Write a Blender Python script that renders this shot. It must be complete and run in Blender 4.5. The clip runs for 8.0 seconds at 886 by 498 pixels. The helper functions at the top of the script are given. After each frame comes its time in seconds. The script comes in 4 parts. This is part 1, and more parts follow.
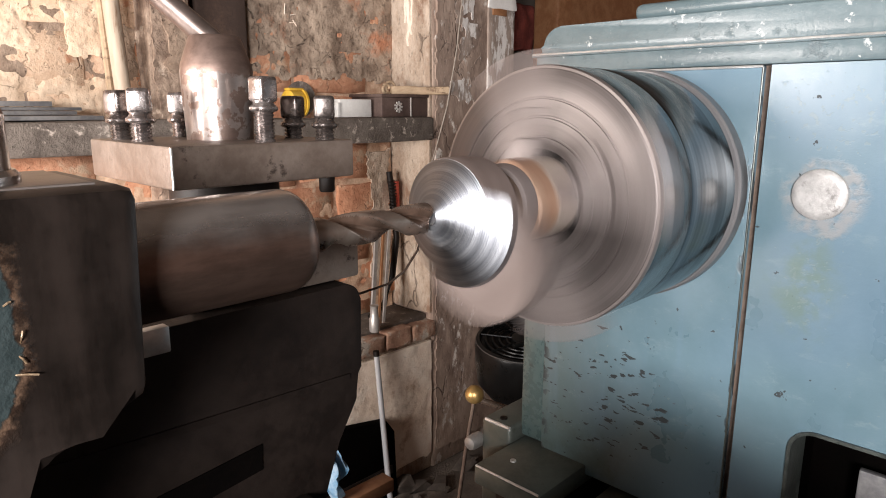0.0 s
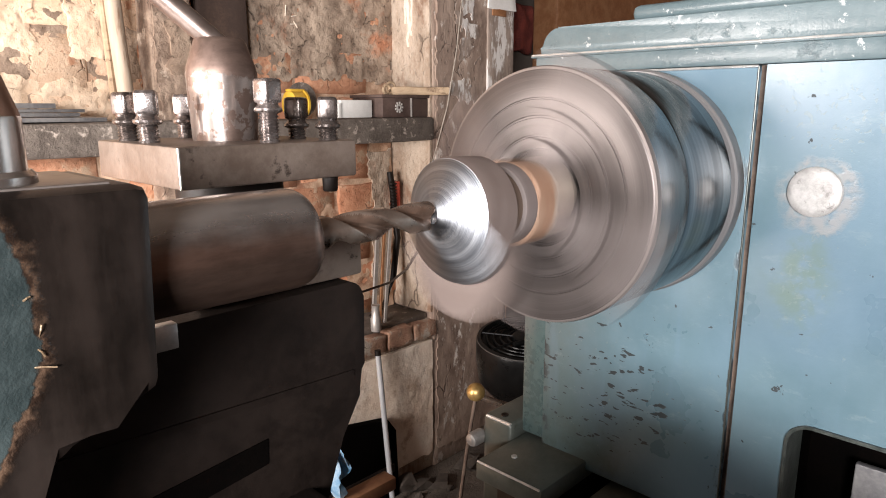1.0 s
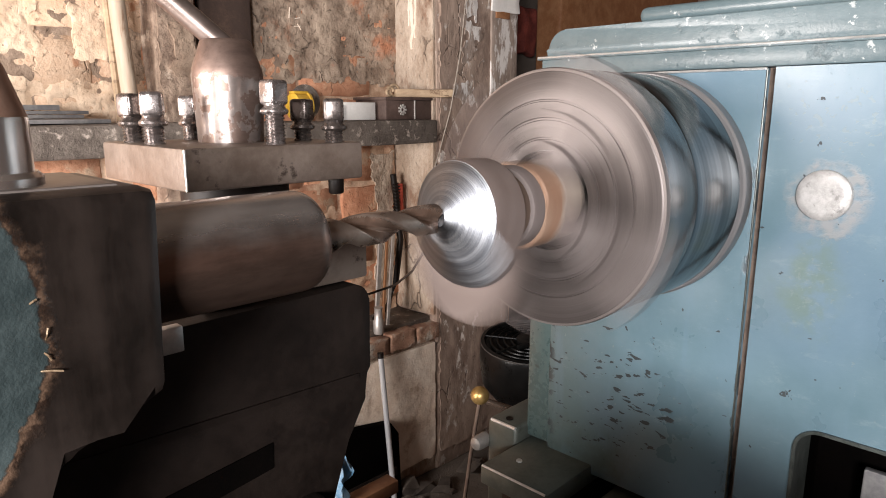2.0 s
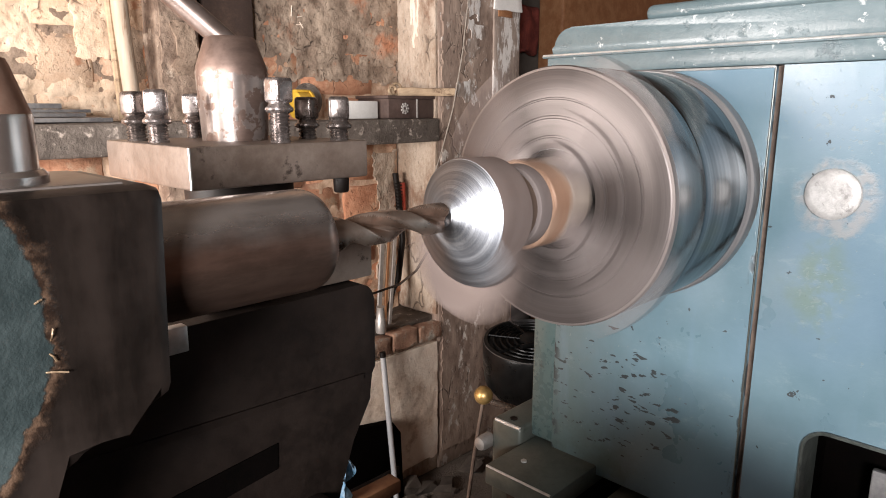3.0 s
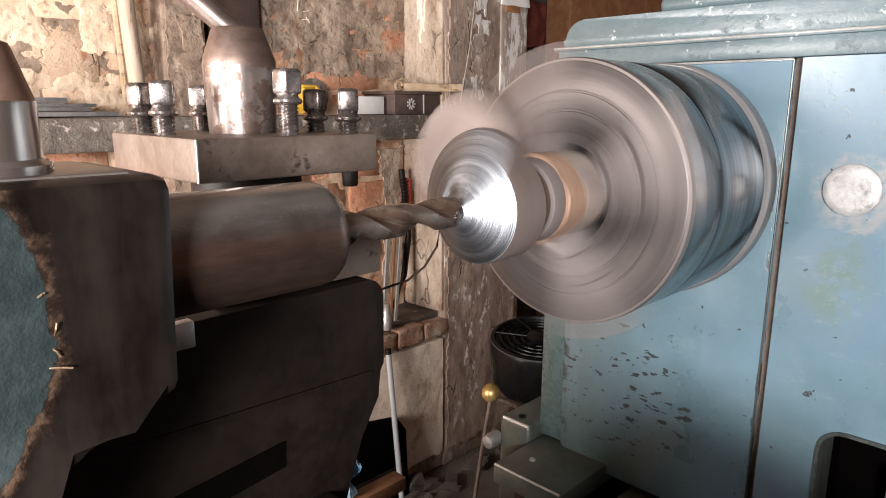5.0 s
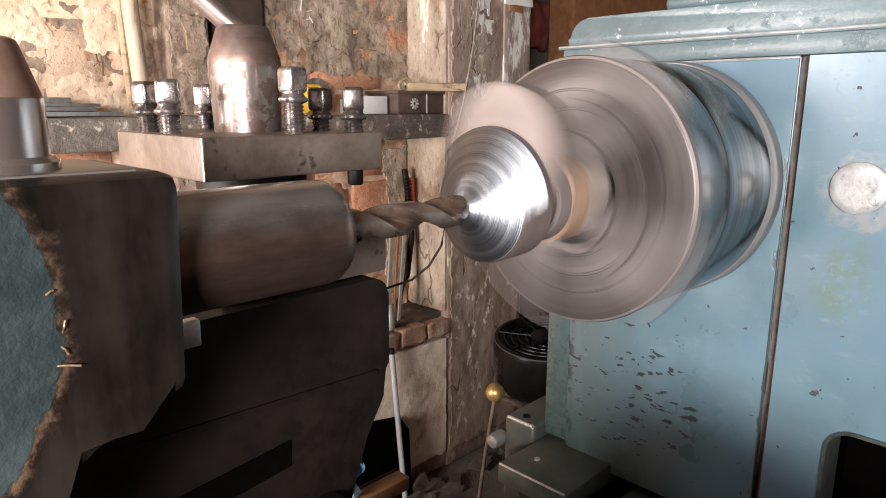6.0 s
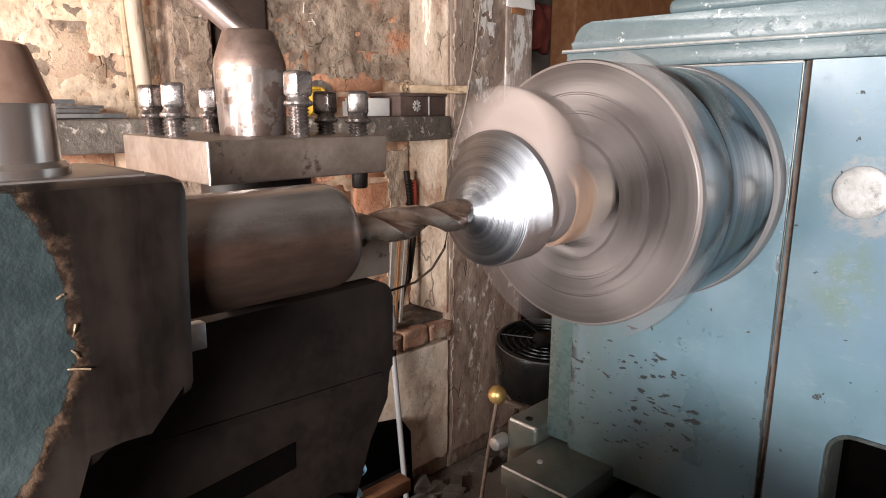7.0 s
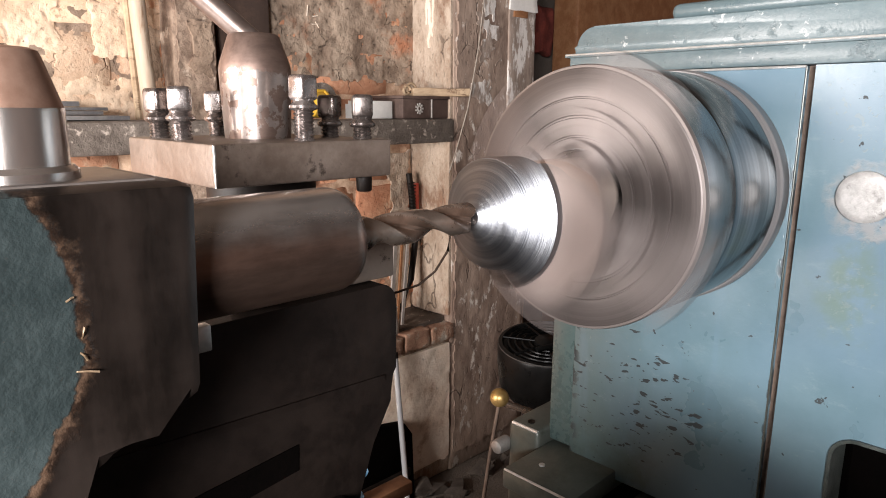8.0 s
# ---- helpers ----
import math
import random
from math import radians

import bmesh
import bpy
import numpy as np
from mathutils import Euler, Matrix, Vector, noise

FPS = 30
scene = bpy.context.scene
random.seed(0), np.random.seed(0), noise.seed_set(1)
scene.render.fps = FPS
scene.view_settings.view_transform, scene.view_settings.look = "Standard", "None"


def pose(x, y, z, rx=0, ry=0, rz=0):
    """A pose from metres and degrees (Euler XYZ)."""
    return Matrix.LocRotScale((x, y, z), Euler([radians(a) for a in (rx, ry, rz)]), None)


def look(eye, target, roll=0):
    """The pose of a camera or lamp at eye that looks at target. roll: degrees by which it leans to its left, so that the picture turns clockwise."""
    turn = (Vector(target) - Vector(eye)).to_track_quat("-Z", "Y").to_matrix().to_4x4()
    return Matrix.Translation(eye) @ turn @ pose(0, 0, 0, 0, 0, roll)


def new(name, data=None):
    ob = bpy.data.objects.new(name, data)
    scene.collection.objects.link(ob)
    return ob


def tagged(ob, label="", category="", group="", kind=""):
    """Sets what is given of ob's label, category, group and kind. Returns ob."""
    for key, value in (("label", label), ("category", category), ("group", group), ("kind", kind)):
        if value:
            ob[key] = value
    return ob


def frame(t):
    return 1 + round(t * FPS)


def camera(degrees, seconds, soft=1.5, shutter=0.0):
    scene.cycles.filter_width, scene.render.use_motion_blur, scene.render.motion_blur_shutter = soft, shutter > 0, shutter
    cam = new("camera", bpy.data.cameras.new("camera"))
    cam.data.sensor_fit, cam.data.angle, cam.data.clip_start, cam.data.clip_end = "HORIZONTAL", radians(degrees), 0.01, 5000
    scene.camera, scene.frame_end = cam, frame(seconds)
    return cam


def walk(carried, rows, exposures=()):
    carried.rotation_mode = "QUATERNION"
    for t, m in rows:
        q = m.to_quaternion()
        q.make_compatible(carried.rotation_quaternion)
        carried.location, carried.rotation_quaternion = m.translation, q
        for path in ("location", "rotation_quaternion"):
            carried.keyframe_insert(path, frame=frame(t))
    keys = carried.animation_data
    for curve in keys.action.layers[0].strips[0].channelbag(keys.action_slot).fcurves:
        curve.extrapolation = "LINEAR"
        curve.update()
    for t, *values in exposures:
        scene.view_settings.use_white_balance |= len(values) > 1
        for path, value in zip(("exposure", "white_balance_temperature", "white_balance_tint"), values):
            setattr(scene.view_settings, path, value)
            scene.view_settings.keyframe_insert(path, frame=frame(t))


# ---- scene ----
# Axes: x along the spindle towards the headstock, y across the lathe towards the brick wall, z up.
# The origin lies under the centre of the chuck's face; H is the spindle's height over the floor.
H = 1.22
cam = camera(68.1, 8.0, soft=1.0, shutter=0.9)
PATH = [  # seconds, x, y, z from the spindle, heading, pitch, roll
    (0.0, -0.5148, -0.3702, 0.0858, 44.09, -12.16, 0.20),
    (0.5, -0.5165, -0.3721, 0.0839, 44.10, -12.18, -0.05),
    (1.0, -0.5235, -0.3772, 0.0860, 44.13, -12.14, -0.04),
    (1.5, -0.5237, -0.3753, 0.0857, 44.22, -11.94, 0.02),
    (3.0, -0.5235, -0.3646, 0.0847, 44.37, -12.01, 0.08),
    (3.5, -0.5203, -0.3641, 0.0822, 44.35, -12.19, 0.12),
    (4.0, -0.5207, -0.3594, 0.0830, 44.66, -12.13, 0.07),
    (4.5, -0.5200, -0.3560, 0.0821, 44.68, -12.23, 0.20),
    (6.0, -0.5213, -0.3507, 0.0793, 44.98, -12.26, 0.15),
    (6.5, -0.5230, -0.3508, 0.0798, 45.00, -12.18, 0.09),
    (7.0, -0.5244, -0.3497, 0.0811, 45.06, -12.12, 0.25),
    (7.5, -0.5270, -0.3481, 0.0822, 45.12, -12.10, 0.38),
    (8.0, -0.5272, -0.3498, 0.0826, 45.20, -11.93, 0.41)
]


def eye_pose(x, y, z, heading, pitch, roll):
    a, p = radians(heading), radians(pitch)
    eye = Vector((x, y, z + H))
    return look(eye, eye + Vector((math.cos(a) * math.cos(p), math.sin(a) * math.cos(p), math.sin(p))), roll)


walk(cam, [(row[0], eye_pose(*row[1:])) for row in PATH], exposures=[(0.0, -0.06), (0.5, 0.10), (1.0, 0.13), (1.5, -0.08), (3.0, 0.03), (3.5, 0.19), (4.0, 0.22), (4.5, 0.04), (6.0, 0.03), (8.0, 0.03)])

# ---- light: daylight through the wide doorway behind the tailstock ----
world = bpy.data.worlds.new("world")
scene.world = world
world.use_nodes = True
sky = world.node_tree.nodes.new("ShaderNodeTexSky")
sky.sky_type, sky.sun_disc = "NISHITA", False
sky.sun_elevation, sky.sun_rotation = radians(38), radians(250)
world.node_tree.links.new(sky.outputs[0], world.node_tree.nodes["Background"].inputs[0])
world.node_tree.nodes["Background"].inputs[1].default_value = 0.12


def lamp(name, m, power, sx, sy, colour):
    data = bpy.data.lights.new(name, "AREA")
    data.shape, data.size, data.size_y, data.energy, data.color = "RECTANGLE", sx, sy, power, colour
    ob = new(name, data)
    ob.matrix_world = m
    return ob


lamp("doorway_daylight", look((-1.64, 0.62, H - 0.06), (0.4, 0.98, H - 0.06)), 84, 0.76, 0.86, (1.0, 0.915, 0.872))
# Added fill lamp from the near side; no window is known there.
lamp("unseen_side_fill", look((-1.66, -1.10, H + 0.24), (0.1, -0.1, H)), 88, 0.52, 0.36, (1.0, 0.955, 0.955))


# ---- materials ----
def shader(name):
    m = bpy.data.materials.new(name)
    m.use_nodes = True
    return m, m.node_tree.nodes, m.node_tree.links, m.node_tree.nodes["Principled BSDF"]


def math_node(n, l, op, a, b=0.0):
    k = n.new("ShaderNodeMath")
    k.operation = op
    for i, v in enumerate((a, b)):
        if isinstance(v, (int, float)):
            k.inputs[i].default_value = v
        else:
            l.new(v, k.inputs[i])
    return k.outputs[0]


def noise_node(n, l, co, scale, detail=5.0, rough=0.6):
    k = n.new("ShaderNodeTexNoise")
    k.inputs["Scale"].default_value, k.inputs["Detail"].default_value, k.inputs["Roughness"].default_value = scale, detail, rough
    l.new(co, k.inputs["Vector"])
    return k.outputs["Fac"]


def step_node(n, l, value, lo, hi):
    k = n.new("ShaderNodeMapRange")
    k.interpolation_type = "SMOOTHSTEP"
    l.new(value, k.inputs[0])
    k.inputs[1].default_value, k.inputs[2].default_value = lo, hi
    return k.outputs[0]


def mix_node(n, l, fac, a, b):
    k = n.new("ShaderNodeMix")
    k.data_type = "RGBA"
    if isinstance(fac, float):
        k.inputs["Factor"].default_value = fac
    else:
        l.new(fac, k.inputs["Factor"])
    for s, v in ((k.inputs[6], a), (k.inputs[7], b)):
        if isinstance(v, tuple):
            s.default_value = (*v, 1)
        else:
            l.new(v, s)
    return k.outputs[2]


def coords(n, stretch=(1, 1, 1), at=(0, 0, 0), turn=0.0):
    tc = n.new("ShaderNodeTexCoord")
    mp = n.new("ShaderNodeMapping")
    mp.inputs["Scale"].default_value, mp.inputs["Location"].default_value, mp.inputs["Rotation"].default_value = stretch, at, (radians(turn), 0, 0)
    n.id_data.links.new(tc.outputs["Object"], mp.inputs["Vector"])
    return mp.outputs["Vector"]


def bump_node(n, l, b, height, strength, distance=0.004):
    k = n.new("ShaderNodeBump")
    k.inputs["Strength"].default_value, k.inputs["Distance"].default_value = strength, distance
    l.new(height, k.inputs["Height"])
    l.new(k.outputs[0], b.inputs["Normal"])


def surface(name, c1, c2, scale, rough, metal=0.0, bump=0.3, fine=120.0, stain=None, stain_scale=9.0, stain_at=(0.55, 0.68), each=0.0, stretch=(1, 1, 1), rspread=0.15, distance=0.004, gloss=0.5, crack=0.0, pits=0.0):
    """Two colours mixed by a coarse and a fine noise, stains over them, cracks and pits, gloss that varies and fine relief."""
    m, n, l, b = shader(name)
    co = coords(n, stretch)
    coarse, grain = noise_node(n, l, co, scale), noise_node(n, l, co, fine, 4.0, 0.7)
    mixed = math_node(n, l, "ADD", math_node(n, l, "MULTIPLY", coarse, 0.7), math_node(n, l, "MULTIPLY", grain, 0.3))
    col = mix_node(n, l, step_node(n, l, mixed, 0.36, 0.64), c1, c2)
    if stain:
        col = mix_node(n, l, step_node(n, l, noise_node(n, l, co, stain_scale, 8.0, 0.7), *stain_at), col, stain)
    broken = None
    if crack:
        warp = n.new("ShaderNodeVectorMath")
        warp.operation = "MULTIPLY_ADD"
        k = n.new("ShaderNodeTexNoise")
        k.inputs["Scale"].default_value, k.inputs["Detail"].default_value = crack * 1.6, 5.0
        l.new(co, k.inputs["Vector"])
        l.new(k.outputs["Color"], warp.inputs[0])
        warp.inputs[1].default_value = (0.7 / crack,) * 3
        l.new(co, warp.inputs[2])
        cell = n.new("ShaderNodeTexVoronoi")
        cell.feature = "DISTANCE_TO_EDGE"
        cell.inputs["Scale"].default_value = crack
        l.new(warp.outputs[0], cell.inputs["Vector"])
        line = math_node(n, l, "SUBTRACT", 1.0, step_node(n, l, cell.outputs["Distance"], 0.002, 0.022))
        broken = math_node(n, l, "MULTIPLY", line, step_node(n, l, noise_node(n, l, co, crack * 0.9, 3.0), 0.53, 0.64))
    if pits:
        hole = math_node(n, l, "MULTIPLY", step_node(n, l, noise_node(n, l, co, pits, 6.0, 0.72), 0.57, 0.72), 0.6)
        broken = math_node(n, l, "MAXIMUM", broken, hole) if broken else hole
    if broken:
        col = mix_node(n, l, math_node(n, l, "MULTIPLY", broken, 0.62), col, tuple(v * 0.3 for v in c1))
    if each:
        info = n.new("ShaderNodeObjectInfo")
        hsv = n.new("ShaderNodeHueSaturation")
        l.new(math_node(n, l, "ADD", math_node(n, l, "MULTIPLY", info.outputs["Random"], each), 1.0 - each / 2), hsv.inputs["Value"])
        l.new(col, hsv.inputs["Color"])
        col = hsv.outputs[0]
    l.new(col, b.inputs["Base Color"])
    b.inputs["Metallic"].default_value = metal
    b.inputs["Specular IOR Level"].default_value = gloss
    l.new(math_node(n, l, "ADD", math_node(n, l, "MULTIPLY", mixed, rspread * 2), rough - rspread), b.inputs["Roughness"])
    if bump:
        height = math_node(n, l, "ADD", coarse, math_node(n, l, "MULTIPLY", grain, 0.5))
        if broken:
            height = math_node(n, l, "SUBTRACT", height, math_node(n, l, "MULTIPLY", broken, 0.8))
        bump_node(n, l, b, height, bump, distance)
    return m


def near_mask(n, l, point, r0, r1, wobble, co, scale=(1, 1, 1)):
    """1 near a point, 0 far from it, with an uneven border."""
    d = n.new("ShaderNodeVectorMath")
    d.operation = "SUBTRACT"
    tc = n.new("ShaderNodeTexCoord")
    l.new(tc.outputs["Object"], d.inputs[0])
    d.inputs[1].default_value = point
    s = n.new("ShaderNodeVectorMath")
    s.operation = "MULTIPLY"
    l.new(d.outputs[0], s.inputs[0])
    s.inputs[1].default_value = scale
    e = n.new("ShaderNodeVectorMath")
    e.operation = "LENGTH"
    l.new(s.outputs[0], e.inputs[0])
    w = math_node(n, l, "MULTIPLY", math_node(n, l, "SUBTRACT", noise_node(n, l, co, 45.0, 6.0, 0.65), 0.5), wobble)
    return math_node(n, l, "SUBTRACT", 1.0, step_node(n, l, math_node(n, l, "ADD", e.outputs["Value"], w), r0, r1))


PAINT1, PAINT2, BARE = (0.088, 0.150, 0.180), (0.126, 0.198, 0.234), (0.022, 0.030, 0.034)


def painted_panel():
    """Blue-green machine enamel: chipped in one corner, worn round the boss, a yellowed stain under it."""
    m, n, l, b = shader("chipped_enamel")
    co = coords(n)
    cloud = noise_node(n, l, co, 7.0)
    col = mix_node(n, l, step_node(n, l, cloud, 0.3, 0.7), PAINT1, PAINT2)
    broad = noise_node(n, l, coords(n, (1, 1, 1), (0, 5, 0)), 3.2, 2.0)
    col = mix_node(n, l, math_node(n, l, "MULTIPLY", step_node(n, l, broad, 0.42, 0.62), 0.45), col, (0.124, 0.198, 0.280))
    green = near_mask(n, l, (-0.205, 0.225, 0.10), 0.02, 0.15, 0.05, co, (1, 1, 0.4))
    col = mix_node(n, l, math_node(n, l, "MULTIPLY", green, 0.8), col, (0.066, 0.112, 0.112))
    smear = step_node(n, l, noise_node(n, l, coords(n, (1, 1, 2.5), (2, 0, 0)), 22.0, 8.0, 0.75), 0.55, 0.72)
    col = mix_node(n, l, math_node(n, l, "MULTIPLY", smear, 0.36), col, (0.22, 0.285, 0.30))
    streak = noise_node(n, l, coords(n, (1, 30, 3)), 1.6)
    col = mix_node(n, l, math_node(n, l, "MULTIPLY", step_node(n, l, streak, 0.5, 0.8), 0.3), col, (0.125, 0.20, 0.26))
    stain = near_mask(n, l, (-0.205, -0.09, 0.315), 0.012, 0.055, 0.05, co, (1, 1.4, 0.7))
    col = mix_node(n, l, math_node(n, l, "MULTIPLY", math_node(n, l, "MULTIPLY", stain, step_node(n, l, noise_node(n, l, co, 40.0, 6.0), 0.36, 0.6)), 0.55), col, (0.115, 0.165, 0.105))
    worn = near_mask(n, l, (-0.205, -0.096, 0.40), 0.034, 0.042, 0.05, co)
    speck = step_node(n, l, noise_node(n, l, co, 90.0, 5.0), 0.35, 0.6)
    col = mix_node(n, l, math_node(n, l, "MULTIPLY", worn, math_node(n, l, "ADD", math_node(n, l, "MULTIPLY", speck, 0.6), 0.12)), col, (0.27, 0.265, 0.255))
    zone = near_mask(n, l, (-0.205, 0.13, 0.125), 0.04, 0.21, 0.09, co, (1, 1.0, 1.35))
    dirt = near_mask(n, l, (-0.205, 0.20, 0.0), 0.03, 0.13, 0.08, co, (1, 0.8, 1.2))
    col = mix_node(n, l, math_node(n, l, "MULTIPLY", math_node(n, l, "MULTIPLY", dirt, step_node(n, l, noise_node(n, l, co, 26.0, 6.0, 0.7), 0.36, 0.62)), 0.7), col, (0.055, 0.08, 0.074))
    shards = [noise_node(n, l, coords(n, (1, 0.55, 1.5), at, turn), 74.0, 3.0, 0.55) for at, turn in (((0, 0, 0), 38), ((4, 2, 1), -52), ((7, 5, 3), 80))]
    chip = step_node(n, l, math_node(n, l, "ADD", math_node(n, l, "MAXIMUM", shards[0], math_node(n, l, "MAXIMUM", shards[1], shards[2])), math_node(n, l, "MULTIPLY", zone, 0.15)), 0.786, 0.794)
    flank = near_mask(n, l, (-0.205, 0.2235, 0.1), 0.0, 0.014, 0.012, co, (0, 1, 0))
    chip = math_node(n, l, "MAXIMUM", chip, math_node(n, l, "MULTIPLY", flank, step_node(n, l, noise_node(n, l, co, 70.0, 3.0, 0.6), 0.52, 0.56)))
    rare = step_node(n, l, noise_node(n, l, coords(n, (1, 1, 1), (3, 1, 2)), 80.0, 3.0, 0.55), 0.715, 0.73)
    wear = near_mask(n, l, (-0.205, -0.105, 0.48), 0.015, 0.075, 0.08, co, (1, 0.7, 1.2))
    knock = step_node(n, l, math_node(n, l, "ADD", noise_node(n, l, coords(n, (1, 1, 1), (1, 4, 2)), 130.0, 3.0, 0.6), math_node(n, l, "MULTIPLY", math_node(n, l, "MAXIMUM", wear, stain), 0.12)), 0.695, 0.72)
    col = mix_node(n, l, math_node(n, l, "MULTIPLY", knock, 0.45), col, (0.17, 0.215, 0.215))
    edge = step_node(n, l, noise_node(n, l, coords(n, (1, 1, 0.35), (5, 1, 0)), 60.0, 4.0, 0.6), 0.5, 0.56)
    strip = near_mask(n, l, (-0.205, -0.0275, 0.1), 0.0, 0.009, 0.006, co, (0, 1, 0))
    chips = math_node(n, l, "MAXIMUM", chip, math_node(n, l, "MAXIMUM", rare, math_node(n, l, "MULTIPLY", edge, strip)))
    col = mix_node(n, l, chips, col, BARE)
    l.new(col, b.inputs["Base Color"])
    l.new(math_node(n, l, "ADD", math_node(n, l, "MULTIPLY", chips, 0.3), math_node(n, l, "ADD", math_node(n, l, "MULTIPLY", cloud, 0.22), 0.18)), b.inputs["Roughness"])
    b.inputs["Specular IOR Level"].default_value = 0.6
    relief = math_node(n, l, "SUBTRACT", math_node(n, l, "ADD", noise_node(n, l, co, 34.0, 6.0, 0.7), math_node(n, l, "MULTIPLY", math_node(n, l, "MULTIPLY", worn, speck), 0.9)), math_node(n, l, "MULTIPLY", math_node(n, l, "MAXIMUM", chips, knock), 0.9))
    bump_node(n, l, b, relief, 0.20, 0.0022)
    return m


def tailstock_paint():
    """Oily dark casting with an island of blue-green enamel that ends in a ragged brown border."""
    m, n, l, b = shader("worn_casting")
    co = coords(n)
    at = (-0.010, -0.05, 0.496)
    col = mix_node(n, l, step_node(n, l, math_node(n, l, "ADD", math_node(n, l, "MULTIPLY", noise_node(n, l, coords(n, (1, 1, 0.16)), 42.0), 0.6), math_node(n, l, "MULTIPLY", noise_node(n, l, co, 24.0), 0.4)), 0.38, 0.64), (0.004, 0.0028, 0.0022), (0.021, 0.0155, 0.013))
    rim = near_mask(n, l, at, 0.0800, 0.0885, 0.030, co, (1, 1, 0.83))
    col = mix_node(n, l, math_node(n, l, "MULTIPLY", rim, 0.8), col, mix_node(n, l, step_node(n, l, noise_node(n, l, co, 130.0, 4.0), 0.42, 0.6), (0.030, 0.017, 0.011), (0.13, 0.080, 0.052)))
    paint = near_mask(n, l, at, 0.0785, 0.0805, 0.022, co, (1, 1, 0.83))
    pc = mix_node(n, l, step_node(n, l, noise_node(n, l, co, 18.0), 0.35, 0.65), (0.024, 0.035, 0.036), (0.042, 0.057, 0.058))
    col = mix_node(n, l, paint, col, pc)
    l.new(col, b.inputs["Base Color"])
    b.inputs["Specular IOR Level"].default_value = 0.4
    b.inputs["Roughness"].default_value = 0.36
    relief = math_node(n, l, "ADD", math_node(n, l, "ADD", math_node(n, l, "MULTIPLY", paint, 0.5), math_node(n, l, "MULTIPLY", math_node(n, l, "MULTIPLY", rim, noise_node(n, l, co, 160.0)), 1.6)), math_node(n, l, "MULTIPLY", noise_node(n, l, co, 60.0), 0.3))
    bump_node(n, l, b, relief, 0.32, 0.003)
    return m


def turned_steel():
    """Freshly turned bright steel with fine rings about the spindle axis."""
    m, n, l, b = shader("turned_steel")
    tc = n.new("ShaderNodeTexCoord")
    sep = n.new("ShaderNodeSeparateXYZ")
    l.new(tc.outputs["Object"], sep.inputs[0])
    r = math_node(n, l, "SQRT", math_node(n, l, "ADD", math_node(n, l, "MULTIPLY", sep.outputs[1], sep.outputs[1]), math_node(n, l, "MULTIPLY", sep.outputs[2], sep.outputs[2])))
    comb = n.new("ShaderNodeCombineXYZ")
    l.new(r, comb.inputs[0])
    rings = noise_node(n, l, comb.outputs[0], 1300.0, 2.0)
    bands = noise_node(n, l, comb.outputs[0], 150.0, 3.0)
    col = mix_node(n, l, step_node(n, l, bands, 0.34, 0.66), (0.29, 0.307, 0.335), (0.45, 0.468, 0.495))
    l.new(col, b.inputs["Base Color"])
    b.inputs["Metallic"].default_value = 1.0
    l.new(math_node(n, l, "ADD", math_node(n, l, "MULTIPLY", bands, 0.28), 0.29), b.inputs["Roughness"])
    tangent = n.new("ShaderNodeTangent")
    tangent.direction_type, tangent.axis = "RADIAL", "X"
    l.new(tangent.outputs[0], b.inputs["Tangent"])
    b.inputs["Anisotropic"].default_value = 0.65
    bump_node(n, l, b, math_node(n, l, "ADD", rings, bands), 0.4, 0.0006)
    return m


def lathe_finish(name, c1, c2, c3, metal, rough, scale, gloss):
    """Steel with faint bands about the spindle axis, by radius and by length, and smears across them."""
    m, n, l, b = shader(name)
    tc = n.new("ShaderNodeTexCoord")
    sep = n.new("ShaderNodeSeparateXYZ")
    l.new(tc.outputs["Object"], sep.inputs[0])
    r = math_node(n, l, "SQRT", math_node(n, l, "ADD", math_node(n, l, "MULTIPLY", sep.outputs[1], sep.outputs[1]), math_node(n, l, "MULTIPLY", sep.outputs[2], sep.outputs[2])))
    comb = n.new("ShaderNodeCombineXYZ")
    l.new(r, comb.inputs[0])
    l.new(math_node(n, l, "MULTIPLY", sep.outputs[0], 1.0), comb.inputs[1])
    bands, fine = noise_node(n, l, comb.outputs[0], scale, 3.0), noise_node(n, l, comb.outputs[0], scale * 9, 2.0)
    smear = noise_node(n, l, coords(n), 22.0, 6.0, 0.65)
    v = math_node(n, l, "ADD", math_node(n, l, "MULTIPLY", bands, 0.74), math_node(n, l, "ADD", math_node(n, l, "MULTIPLY", fine, 0.16), math_node(n, l, "MULTIPLY", smear, 0.03)))
    col = mix_node(n, l, step_node(n, l, v, 0.36, 0.56), c1, c2)
    col = mix_node(n, l, step_node(n, l, v, 0.54, 0.68), col, c3)
    l.new(col, b.inputs["Base Color"])
    b.inputs["Metallic"].default_value = metal
    b.inputs["Specular IOR Level"].default_value = gloss
    l.new(math_node(n, l, "ADD", math_node(n, l, "MULTIPLY", v, 0.3), rough - 0.15), b.inputs["Roughness"])
    tangent = n.new("ShaderNodeTangent")
    tangent.direction_type, tangent.axis = "RADIAL", "X"
    l.new(tangent.outputs[0], b.inputs["Tangent"])
    b.inputs["Anisotropic"].default_value = 0.45
    bump_node(n, l, b, math_node(n, l, "ADD", bands, math_node(n, l, "MULTIPLY", fine, 0.3)), 0.25, 0.001)
    return m


